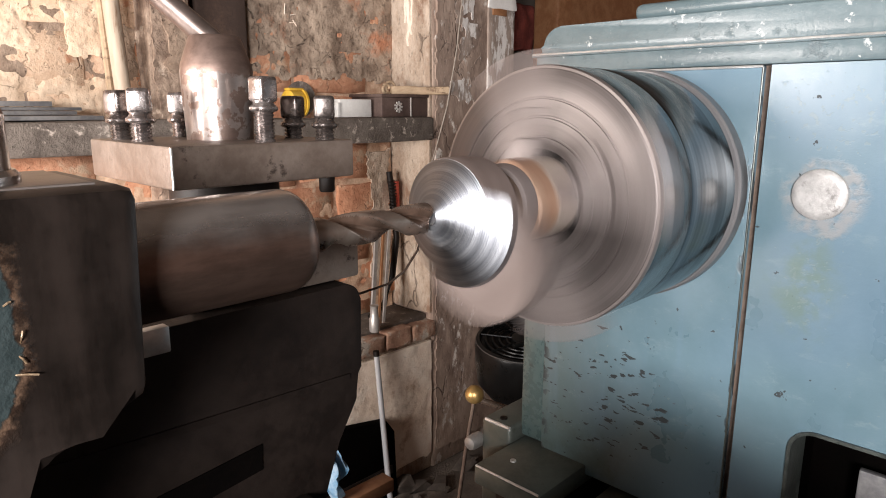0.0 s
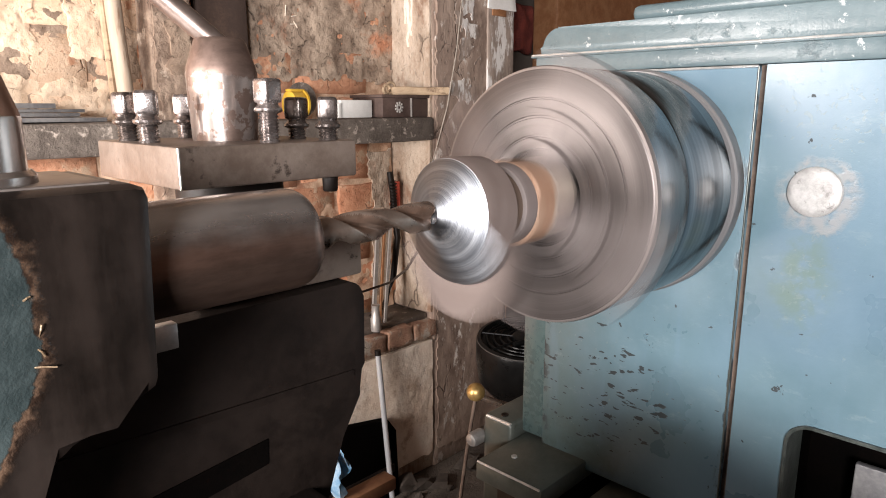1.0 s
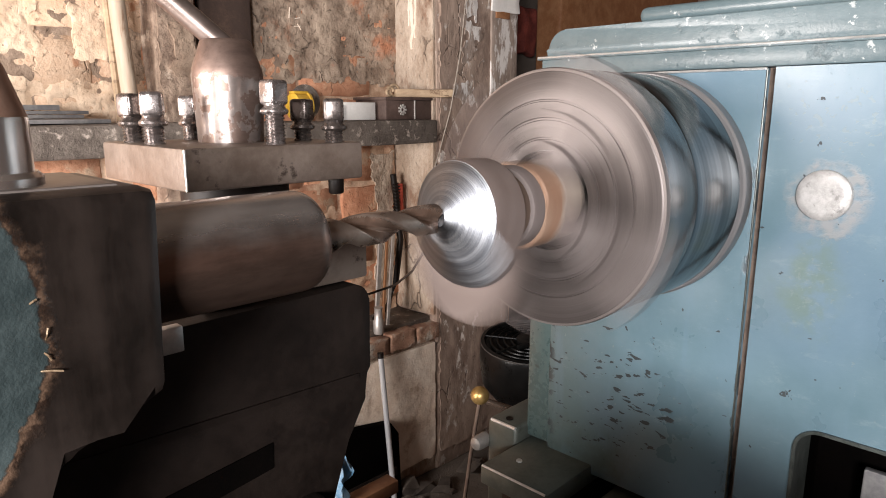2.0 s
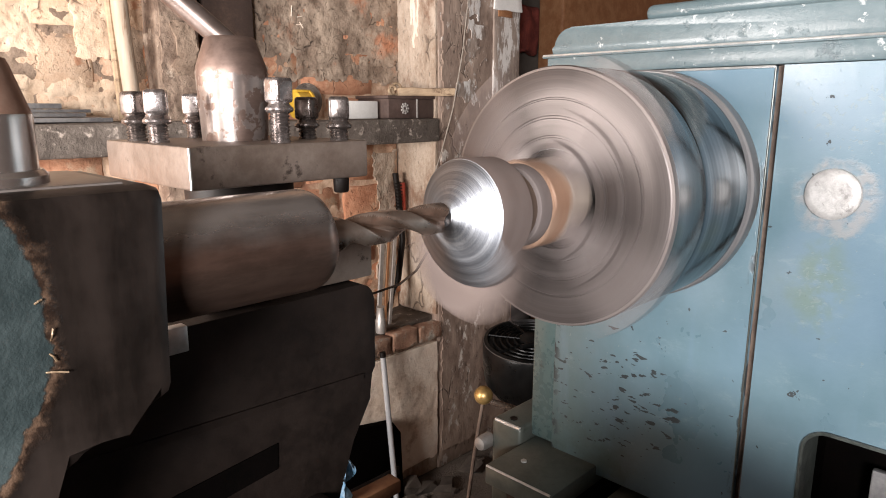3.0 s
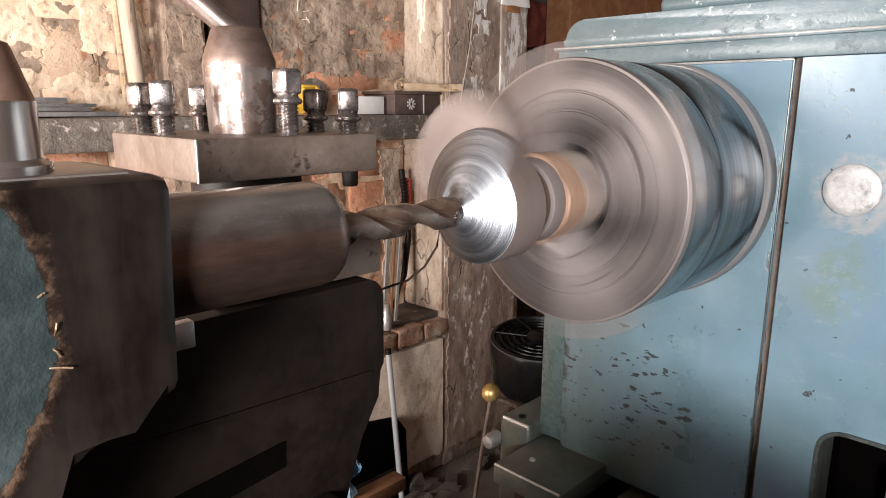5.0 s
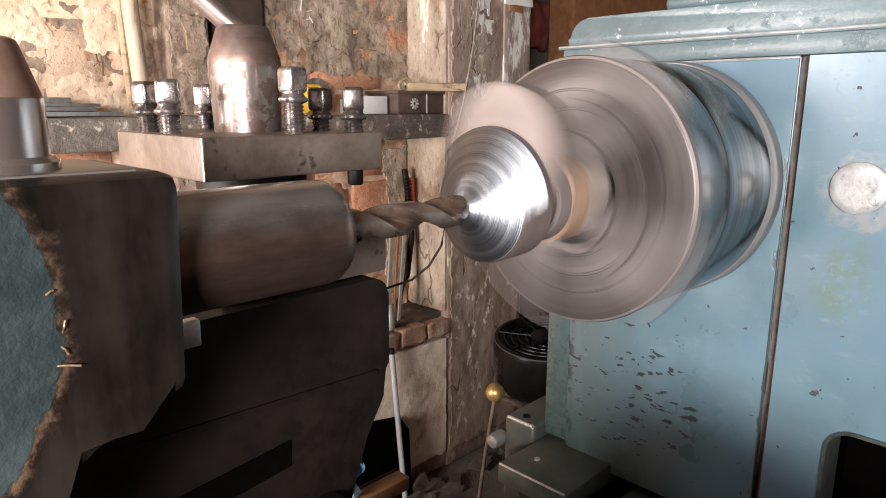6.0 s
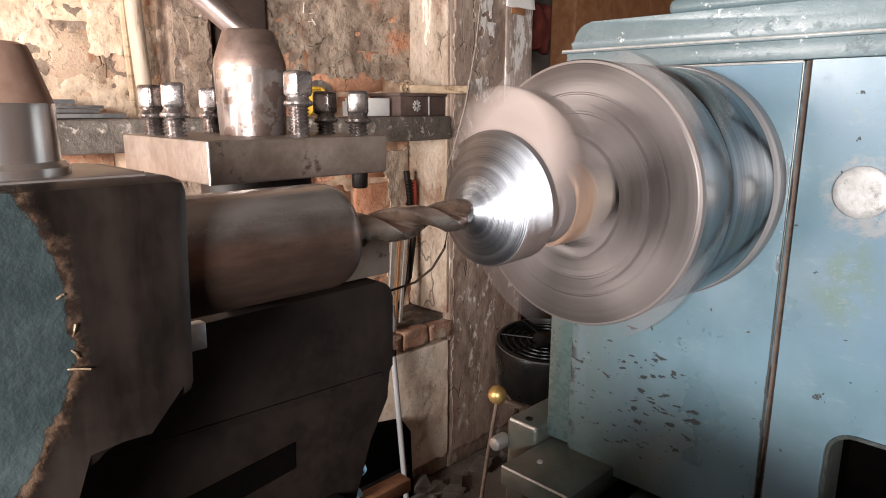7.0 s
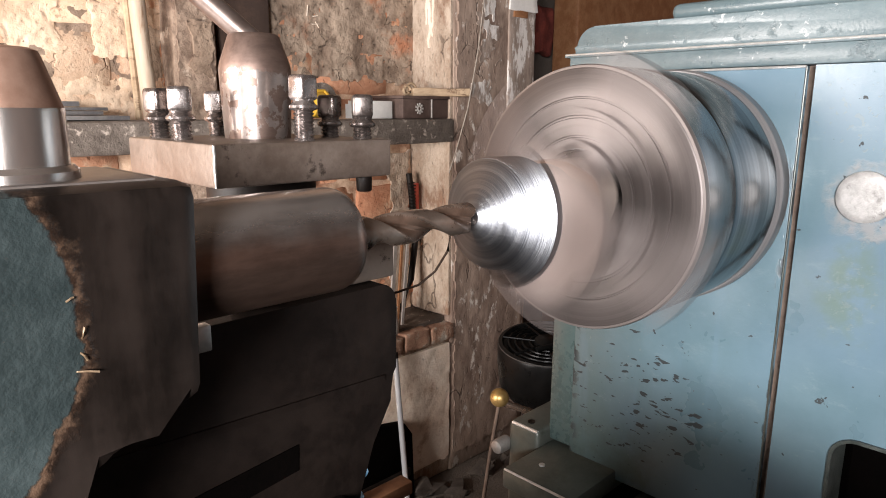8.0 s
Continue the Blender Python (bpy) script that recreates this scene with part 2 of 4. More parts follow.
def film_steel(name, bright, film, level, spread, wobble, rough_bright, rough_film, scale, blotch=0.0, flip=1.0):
    """Steel coloured bright on one side of a height and brown with its film on the other, with a ragged border."""
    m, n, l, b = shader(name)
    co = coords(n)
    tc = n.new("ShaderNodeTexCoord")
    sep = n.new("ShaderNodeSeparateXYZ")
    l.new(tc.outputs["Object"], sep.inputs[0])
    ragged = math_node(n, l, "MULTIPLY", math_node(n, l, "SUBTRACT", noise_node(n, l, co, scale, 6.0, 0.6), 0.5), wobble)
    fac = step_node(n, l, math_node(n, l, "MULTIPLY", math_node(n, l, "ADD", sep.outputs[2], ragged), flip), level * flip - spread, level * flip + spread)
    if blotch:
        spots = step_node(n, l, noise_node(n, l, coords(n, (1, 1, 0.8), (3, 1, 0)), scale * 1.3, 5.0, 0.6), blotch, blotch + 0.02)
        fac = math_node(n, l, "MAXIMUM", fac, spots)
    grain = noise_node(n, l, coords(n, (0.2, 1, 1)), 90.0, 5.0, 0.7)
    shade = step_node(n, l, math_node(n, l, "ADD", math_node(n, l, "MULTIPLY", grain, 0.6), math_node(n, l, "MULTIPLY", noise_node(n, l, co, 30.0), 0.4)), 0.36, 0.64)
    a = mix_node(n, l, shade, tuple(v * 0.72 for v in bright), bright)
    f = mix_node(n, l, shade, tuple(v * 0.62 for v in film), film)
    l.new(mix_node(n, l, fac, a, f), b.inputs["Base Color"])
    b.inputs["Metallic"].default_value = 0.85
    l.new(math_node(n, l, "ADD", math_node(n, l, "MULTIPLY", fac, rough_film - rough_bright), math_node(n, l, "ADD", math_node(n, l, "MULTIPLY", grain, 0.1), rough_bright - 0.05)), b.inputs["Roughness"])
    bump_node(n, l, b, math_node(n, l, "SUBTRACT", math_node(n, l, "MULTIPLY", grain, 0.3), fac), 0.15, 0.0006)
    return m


M_PANEL = painted_panel()
M_TAIL = tailstock_paint()
M_TURNED = turned_steel()
M_PAINT = surface("machine_enamel", (0.0484, 0.0764, 0.0749), (0.0764, 0.1108, 0.1069), 8, 0.28, bump=0.12, stain=(0.04, 0.05, 0.046), stain_scale=38, stain_at=(0.62, 0.68))
# Pale specks are worn chips and also paint the ridge's broken highlight.
M_LID = surface("lid_enamel", (0.080, 0.116, 0.128), (0.108, 0.148, 0.160), 9, 0.32, bump=0.3, stain=(0.36, 0.39, 0.39), stain_scale=58, stain_at=(0.615, 0.65), distance=0.003, pits=46.0, gloss=0.5)
M_BARE = surface("bare_edge", (0.45, 0.46, 0.45), (0.62, 0.62, 0.6), 40, 0.35, 0.6, bump=0.1)
M_GROOVE = surface("rusty_groove", (0.075, 0.05, 0.038), (0.14, 0.10, 0.075), 30, 0.7)
M_FACE = lathe_finish("chuck_face_steel", (0.0646, 0.0547, 0.0512), (0.0968, 0.0835, 0.0787), (0.1404, 0.1236, 0.1179), 0.5, 0.42, 75.0, 0.35)
M_CHUCK = lathe_finish("chuck_side_steel", (0.10, 0.102, 0.106), (0.22, 0.224, 0.23), (0.42, 0.42, 0.42), 1.0, 0.21, 38.0, 0.5)
M_JAW = surface("jaw_steel", (0.1445, 0.1207, 0.1139), (0.2040, 0.1768, 0.1683), 30, 0.48, 0.3, bump=0.06)
# Dark colour that paints the shade of the chuck's slots and back gap.
M_SLOT = surface("slot_shade", (0.05, 0.045, 0.04), (0.08, 0.07, 0.065), 30, 0.6)
M_RAW = surface("forged_skin", (0.1275, 0.0978, 0.0867), (0.1827, 0.1462, 0.1318), 35, 0.5, 0.2, bump=0.3)
M_NECK = surface("rusty_bar", (0.27, 0.155, 0.10), (0.42, 0.295, 0.215), 22, 0.5, 0.25, bump=0.2, stain=(0.30, 0.15, 0.08), stain_scale=16)
# Brown film on the quill; the pale top paints its highlight.
M_QUILL = film_steel("browned_steel_lit_top", (0.42, 0.395, 0.375), (0.175, 0.114, 0.089), 0.517, 0.012, 0.022, 0.25, 0.32, 26.0, flip=-1.0)
M_DRILL = surface("drill_steel", (0.21, 0.152, 0.120), (0.34, 0.272, 0.225), 40, 0.28, 0.85, bump=0.05)
M_FLUTE = surface("browned_flute", (0.13, 0.085, 0.062), (0.24, 0.165, 0.125), 30, 0.30, 0.8, bump=0.05)
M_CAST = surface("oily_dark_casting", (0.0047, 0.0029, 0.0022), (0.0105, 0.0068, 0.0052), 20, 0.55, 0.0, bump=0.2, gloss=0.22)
M_POST = surface("worn_toolpost", (0.125, 0.094, 0.075), (0.205, 0.166, 0.139), 18, 0.42, 0.4, bump=0.25, stain=(0.045, 0.031, 0.023), stain_scale=40, stain_at=(0.59, 0.68))
M_HANDLE = film_steel("patchy_handle_steel", (0.3956, 0.3440, 0.3182), (0.2580, 0.1849, 0.1548), 0.0915, 0.0015, 0.034, 0.32, 0.50, 50.0, blotch=0.53)
M_LEVER = surface("lever_steel", (0.1368, 0.1044, 0.0900), (0.2016, 0.1642, 0.1476), 16, 0.42, 0.75, bump=0.1, stain=(0.12, 0.078, 0.062), stain_scale=14, stain_at=(0.55, 0.66))
M_ENDSHAFT = surface("dull_shaft_end", (0.1800, 0.1680, 0.1560), (0.2520, 0.2400, 0.2250), 30, 0.45, 0.5)
M_RUBBLE = surface("sooty_rubble", (0.040, 0.030, 0.024), (0.085, 0.068, 0.055), 20, 0.9, bump=0.6)
M_GREYMORTAR = surface("grey_brown_mortar", (0.20, 0.138, 0.098), (0.34, 0.255, 0.190), 14, 0.95, bump=0.8, fine=70, stain=(0.46, 0.33, 0.235), stain_scale=12, stain_at=(0.56, 0.64), distance=0.008, pits=80.0)
# Paler cream copy of the brick, with the door's light in its colour.
M_LITBRICK = surface("lit_cream_brick", (0.56, 0.37, 0.245), (0.72, 0.54, 0.39), 13, 0.92, bump=0.7, fine=70, stain=(0.52, 0.27, 0.16), stain_scale=13, stain_at=(0.58, 0.68), each=0.25, distance=0.008, crack=11.0, pits=75.0)
M_POLISHED = surface("polished_handle_steel", (0.42, 0.385, 0.36), (0.56, 0.52, 0.49), 14, 0.24, 0.9, bump=0.05, stretch=(1, 1, 0.2), rspread=0.08)
M_BOLT = surface("bolt_steel", (0.22, 0.19, 0.18), (0.36, 0.33, 0.32), 60, 0.27, 0.85, bump=0.12, stain=(0.10, 0.07, 0.058), stain_scale=70, stain_at=(0.58, 0.66))
M_TOPFACE = surface("scraped_top", (0.15, 0.13, 0.118), (0.24, 0.215, 0.20), 12, 0.34, 0.3, bump=0.15, stain=(0.085, 0.062, 0.05), stain_scale=14, stain_at=(0.54, 0.68))
M_GRIP = surface("scoured_bar", (0.3230, 0.2550, 0.2082), (0.4420, 0.3782, 0.3272), 26, 0.45, 0.3, bump=0.12)
M_DARKBOLT = surface("blackened_bolt", (0.10, 0.083, 0.076), (0.20, 0.175, 0.163), 60, 0.28, 0.8, bump=0.12)
M_CHROME = surface("bright_steel", (0.84, 0.87, 0.92), (0.88, 0.90, 0.94), 4, 0.18, 0.65, bump=0.0, rspread=0.04)
M_BED = surface("worn_green_casting", (0.0382, 0.0459, 0.0399), (0.0697, 0.0782, 0.0680), 14, 0.34, 0.25, bump=0.18, stain=(0.035, 0.036, 0.031), stain_scale=18)
M_BLACK = surface("black_plastic", (0.0015, 0.0015, 0.0015), (0.004, 0.004, 0.004), 18, 0.30, bump=0.15, stain=(0.20, 0.195, 0.19), stain_scale=34, stain_at=(0.70, 0.72), gloss=0.10)
M_BRASS = surface("dull_brass", (0.28, 0.175, 0.06), (0.40, 0.27, 0.105), 40, 0.4, 0.8, bump=0.05)
M_BRICK = surface("clay_brick", (0.44, 0.185, 0.10), (0.62, 0.335, 0.205), 11, 0.9, bump=0.8, fine=60, stain=(0.64, 0.46, 0.32), stain_scale=14, stain_at=(0.54, 0.66), each=0.35, distance=0.009, crack=9.0, pits=70.0)
M_MORTAR = surface("old_mortar", (0.44, 0.275, 0.18), (0.70, 0.51, 0.365), 18, 0.95, bump=0.6, stain=(0.36, 0.18, 0.11), stain_scale=8, stain_at=(0.52, 0.64), distance=0.007)
M_PLASTER = surface("grey_render", (0.19, 0.135, 0.098), (0.44, 0.345, 0.265), 13, 0.9, bump=0.9, stain=(0.46, 0.21, 0.12), stain_scale=5, stain_at=(0.53, 0.66), fine=55, distance=0.010, crack=14.0, pits=62.0)
M_CREAM = surface("cream_plaster", (0.58, 0.42, 0.29), (0.74, 0.58, 0.43), 15, 0.92, bump=0.6, fine=70, stain=(0.52, 0.31, 0.19), stain_scale=13, stain_at=(0.58, 0.70), distance=0.008, crack=13.0, pits=85.0)
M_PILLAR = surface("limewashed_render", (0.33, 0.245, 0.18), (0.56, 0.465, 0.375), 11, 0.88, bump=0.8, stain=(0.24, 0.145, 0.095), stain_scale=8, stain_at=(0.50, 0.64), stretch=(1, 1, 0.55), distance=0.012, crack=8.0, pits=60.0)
# Darker copy of the pillar render, with the face's shade in its colour.
M_PILLARSHADE = surface("shaded_render", (0.1741, 0.1196, 0.0929), (0.3599, 0.2728, 0.2183), 9, 0.85, bump=0.7, stain=(0.60, 0.55, 0.50), stain_scale=24, stain_at=(0.575, 0.65), stretch=(1, 1, 0.5), fine=45, distance=0.007, crack=9.0, pits=52.0)
M_LIME = surface("lime_render", (0.74, 0.60, 0.48), (0.88, 0.78, 0.67), 9, 0.9, bump=0.5, stain=(0.50, 0.36, 0.26), stain_scale=8, stain_at=(0.55, 0.70), distance=0.01, pits=60.0)
M_PILASTER = surface("brown_render", (0.1558, 0.1025, 0.0738), (0.3608, 0.2706, 0.2050), 20, 0.9, bump=0.8, stain=(0.54, 0.43, 0.34), stain_scale=16, stain_at=(0.56, 0.64), distance=0.009, crack=12.0, pits=60.0)
M_SWARF = surface("straw_swarf", (0.24, 0.165, 0.10), (0.38, 0.28, 0.185), 60, 0.4, 0.4)
M_TWINE = surface("grey_twine", (0.20, 0.17, 0.14), (0.32, 0.28, 0.24), 60, 0.8)
M_PLATE = surface("plate_steel", (0.05, 0.048, 0.046), (0.085, 0.08, 0.078), 20, 0.35, 0.6, bump=0.06)
# Dark brown that paints the shade in the gap by the pilaster.
M_GAPSHADE = surface("gap_shade_brown", (0.040, 0.024, 0.018), (0.085, 0.052, 0.038), 8, 0.9, bump=0.4)
M_RIM = surface("rim_steel", (0.16, 0.138, 0.128), (0.25, 0.222, 0.21), 30, 0.36, 0.6, bump=0.05)
M_OLDBRICK = surface("dirty_brick", (0.24, 0.125, 0.08), (0.42, 0.26, 0.18), 18, 0.9, bump=0.9, stain=(0.42, 0.36, 0.30), stain_scale=16, stain_at=(0.52, 0.62), each=0.5, distance=0.01, crack=16.0, pits=70.0)
# Black that paints the shade inside openings; also colours the leaning plate.
M_VOID = surface("void_black", (0.0012, 0.0010, 0.0009), (0.002, 0.0014, 0.0012), 20, 0.85, gloss=0.02)
M_CONCRETE = surface("dusty_concrete", (0.085, 0.068, 0.056), (0.17, 0.142, 0.12), 12, 0.9, bump=0.7, stain=(0.42, 0.36, 0.31), stain_scale=26, stain_at=(0.57, 0.65), distance=0.01, pits=60.0)
M_FLOOR = surface("earth_floor", (0.07, 0.055, 0.045), (0.13, 0.105, 0.085), 5, 0.95, bump=0.8, distance=0.02)
M_WOOD = surface("weathered_wood", (0.30, 0.21, 0.13), (0.48, 0.36, 0.24), 14, 0.75, bump=0.4, stretch=(0.15, 1, 1), stain=(0.16, 0.10, 0.06), stain_scale=30, stain_at=(0.56, 0.66))
M_PALE = surface("peeled_pole", (0.38, 0.29, 0.21), (0.50, 0.41, 0.32), 14, 0.55, bump=0.3, stretch=(1, 1, 0.12), stain=(0.24, 0.15, 0.095), stain_scale=22, stain_at=(0.58, 0.68))
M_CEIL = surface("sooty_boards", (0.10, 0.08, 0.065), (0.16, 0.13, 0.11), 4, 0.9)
M_ROOM = surface("bare_brickwork", (0.16, 0.095, 0.07), (0.24, 0.16, 0.125), 3, 0.92, bump=0.5)
M_WHITE = surface("white_card", (0.70, 0.69, 0.66), (0.80, 0.79, 0.76), 20, 0.7, bump=0.1)
M_DARKBOX = surface("dark_painted_wood", (0.055, 0.034, 0.028), (0.10, 0.066, 0.055), 18, 0.65, bump=0.2)
M_YELLOW = surface("yellow_plastic", (0.46, 0.27, 0.025), (0.58, 0.37, 0.05), 30, 0.4, bump=0.05)
M_RED = surface("red_plastic", (0.50, 0.06, 0.04), (0.62, 0.13, 0.08), 30, 0.5, bump=0.1)
M_STEELBAR = surface("flat_bar_steel", (0.22, 0.22, 0.228), (0.40, 0.39, 0.385), 16, 0.45, 0.6, bump=0.1, each=0.4)
M_LIGHTBAR = surface("scoured_bar_steel", (0.45, 0.43, 0.41), (0.62, 0.6, 0.57), 25, 0.42, 0.6, bump=0.1)
M_BOARD = surface("whitewashed_board", (0.18, 0.135, 0.108), (0.36, 0.29, 0.245), 14, 0.8, bump=0.4, stain=(0.68, 0.65, 0.62), stain_scale=20, stain_at=(0.50, 0.57), stretch=(1, 1, 0.3), distance=0.006, pits=60.0)
M_COPPERED = surface("brown_oxide_steel", (0.26, 0.15, 0.105), (0.38, 0.245, 0.185), 14, 0.42, 0.6, bump=0.06)
# Darker green-grey enamel for the rim of the opening.
M_RIMDARK = surface("dark_edge_enamel", (0.026, 0.032, 0.029), (0.06, 0.07, 0.064), 30, 0.4, bump=0.2)
M_REDCLOTH = surface("faded_red_cloth", (0.12, 0.022, 0.016), (0.24, 0.05, 0.035), 20, 0.9, bump=0.3)
M_BOSS = surface("scuffed_boss_metal", (0.34, 0.335, 0.325), (0.52, 0.515, 0.50), 45, 0.42, 0.25, bump=0.5, fine=260, stain=(0.24, 0.235, 0.225), stain_scale=70, stain_at=(0.56, 0.68), distance=0.002)
M_WIRE = surface("dusty_wire", (0.05, 0.033, 0.025), (0.09, 0.066, 0.052), 40, 0.8, gloss=0.1)
M_RUSTBAR = surface("rusty_trestle_bar", (0.13, 0.052, 0.022), (0.20, 0.095, 0.045), 20, 0.7, bump=0.3)
M_CLOTH = surface("blue_rag", (0.10, 0.27, 0.46), (0.36, 0.50, 0.62), 20, 0.9, bump=0.3)
M_ORANGE = surface("rusty_orange_bar", (0.24, 0.10, 0.04), (0.34, 0.17, 0.08), 20, 0.7, bump=0.3)


# ---- building helpers: coordinates from the spindle's axis ----
def thing(name, x, y, z, label, category, group="", kind=""):
    ob = new(name)
    ob.empty_display_size = 0.02
    ob.location = (x, y, z + H)
    return tagged(ob, label, category, group, kind)


def base_of(ob):
    v = Vector((0, 0, 0))
    while ob:
        v += ob.location
        ob = ob.parent
    return v


def part(name, bm, mat, parent=None, label="", smooth=True):
    shift = Vector((0, 0, H)) - (base_of(parent) if parent else Vector((0, 0, 0)))
    bmesh.ops.translate(bm, verts=bm.verts, vec=shift)
    bmesh.ops.recalc_face_normals(bm, faces=bm.faces)
    for f in bm.faces:
        f.smooth = smooth
    for e in bm.edges:
        if len(e.link_faces) == 2 and e.calc_face_angle(0) > radians(38):
            e.smooth = False
    me = bpy.data.meshes.new(name)
    bm.to_mesh(me)
    bm.free()
    me.materials.append(mat)
    ob = new(name, me)
    ob.parent = parent
    if label:
        tagged(ob, label)
    return ob


def structure(name, bm, mat, label, smooth=True):
    return tagged(part(name, bm, mat, None, "", smooth), label, name.split("_")[0], "", "structure")


def block(lo, hi, bevel=0.0, seg=2, bm=None):
    """A box with rounded edges."""
    b2 = bmesh.new()
    bmesh.ops.create_cube(b2, size=1.0)
    for v in b2.verts:
        v.co = Vector([lo[i] + (v.co[i] + 0.5) * (hi[i] - lo[i]) for i in range(3)])
    if bevel:
        bmesh.ops.bevel(b2, geom=b2.edges[:], offset=bevel, segments=seg, affect="EDGES", profile=0.5)
    if bm is None:
        return b2
    me = bpy.data.meshes.new("tmp")
    b2.to_mesh(me)
    b2.free()
    bm.from_mesh(me)
    bpy.data.meshes.remove(me)
    return bm


def rough(bm, amount, scale, cuts=0):
    """Makes a body uneven; cuts splits its edges first."""
    if cuts:
        bmesh.ops.subdivide_edges(bm, edges=bm.edges[:], cuts=cuts, use_grid_fill=True)
    for v in bm.verts:
        v.co += noise.noise_vector(v.co * scale) * amount
    return bm


def turned(profile, axis="x", centre=(0, 0, 0), seg=64, bm=None, caps=True):
    """A body of revolution from (place along the axis, radius) pairs."""
    bm = bm or bmesh.new()
    rings = []
    for a, r in profile:
        ring = []
        for i in range(seg):
            c, s = math.cos(2 * math.pi * i / seg) * r, math.sin(2 * math.pi * i / seg) * r
            p = {"x": (a, c, s), "y": (c, a, s), "z": (c, s, a)}[axis]
            ring.append(bm.verts.new(Vector(p) + Vector(centre)))
        rings.append(ring)
    for k in range(len(rings) - 1):
        for i in range(seg):
            j = (i + 1) % seg
            bm.faces.new((rings[k][i], rings[k][j], rings[k + 1][j], rings[k + 1][i]))
    if caps:
        bm.faces.new(rings[0][::-1])
        bm.faces.new(rings[-1])
    return bm


def rod(points, radius, seg=12, bm=None, end=None):
    """A round bar along a line of points, tapering to the radius `end`."""
    bm = bm or bmesh.new()
    pts = [Vector(p) for p in points]
    rings = []
    for k, p in enumerate(pts):
        d = (pts[min(k + 1, len(pts) - 1)] - pts[max(k - 1, 0)]).normalized()
        u = d.cross(Vector((0, 0, 1)) if abs(d.z) < 0.9 else Vector((1, 0, 0))).normalized()
        w = d.cross(u)
        r = radius if end is None else radius + (end - radius) * k / (len(pts) - 1)
        rings.append([bm.verts.new(p + (u * math.cos(2 * math.pi * i / seg) + w * math.sin(2 * math.pi * i / seg)) * r) for i in range(seg)])
    for k in range(len(rings) - 1):
        for i in range(seg):
            j = (i + 1) % seg
            bm.faces.new((rings[k][i], rings[k][j], rings[k + 1][j], rings[k + 1][i]))
    bm.faces.new(rings[0][::-1])
    bm.faces.new(rings[-1])
    return bm


def prism(outline, axis, a, b, bevel=0.0):
    """An outline pushed along an axis from a to b. The outline's pairs are the two other axes in order."""
    bm = bmesh.new()
    put = {"x": lambda p, t: (t, p[0], p[1]), "y": lambda p, t: (p[0], t, p[1]), "z": lambda p, t: (p[0], p[1], t)}[axis]
    low, high = [bm.verts.new(put(p, a)) for p in outline], [bm.verts.new(put(p, b)) for p in outline]
    bm.faces.new(low[::-1])
    bm.faces.new(high)
    k = len(outline)
    for i in range(k):
        bm.faces.new((low[i], low[(i + 1) % k], high[(i + 1) % k], high[i]))
    if bevel:
        bmesh.ops.bevel(bm, geom=bm.edges[:], offset=bevel, segments=2, affect="EDGES", profile=0.5)
    return bm


def arc(cx, cy, r, a0, a1, n=6):
    return [(cx + r * math.cos(radians(a0 + (a1 - a0) * i / n)), cy + r * math.sin(radians(a0 + (a1 - a0) * i / n))) for i in range(n + 1)]


# ---- the room ----
WY = 1.40
structure("floor", rough(block((-3.2, -2.6, -H - 0.1), (3.6, 1.8, -H)), 0.012, 3.0, 24), M_FLOOR, "dark trodden earth floor of the workshop")
structure("ceiling", block((-3.2, -2.6, 1.55), (3.6, 1.8, 1.65)), M_CEIL, "sooty board ceiling over the workshop")
structure("wall_south", block((-1.95, -2.6, -H), (3.6, -2.45, 1.55)), M_ROOM, "bare brick wall behind the lathe")
structure("wall_east", block((3.4, -2.45, -H), (3.6, 1.8, 1.55)), M_ROOM, "bare brick end wall beyond the headstock")
# Unseen wall; the smaller opening is added for the side fill lamp.
west = block((-1.95, -2.45, -H), (-1.75, -1.42, 1.55))
block((-1.95, -0.78, -H), (-1.75, 0.20, 1.55), bm=west)
block((-1.95, -1.42, -H), (-1.75, -0.78, 0.02), bm=west)
block((-1.95, -1.42, 0.48), (-1.75, -0.78, 1.55), bm=west)
block((-1.95, 1.04, -H), (-1.75, 1.8, 1.55), bm=west)
block((-1.95, 0.20, 0.60), (-1.75, 1.04, 1.55), bm=west)
structure("wall_west", west, M_ROOM, "brick end wall with a wide open doorway")
wall_north = structure("wall_north", rough(block((-1.75, WY, -H), (1.72, WY + 0.2, 1.55)), 0.004, 9.0), M_MORTAR, "old brick wall with mortar and patches of render")
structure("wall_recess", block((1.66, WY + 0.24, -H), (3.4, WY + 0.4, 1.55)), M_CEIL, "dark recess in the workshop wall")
structure("wall_boards", rough(block((2.02, WY - 0.02, -H), (3.4, WY + 0.12, 1.55), 0.01), 0.006, 6.0, 6), M_ORANGE, "rust-brown boarded wall beyond the recess")


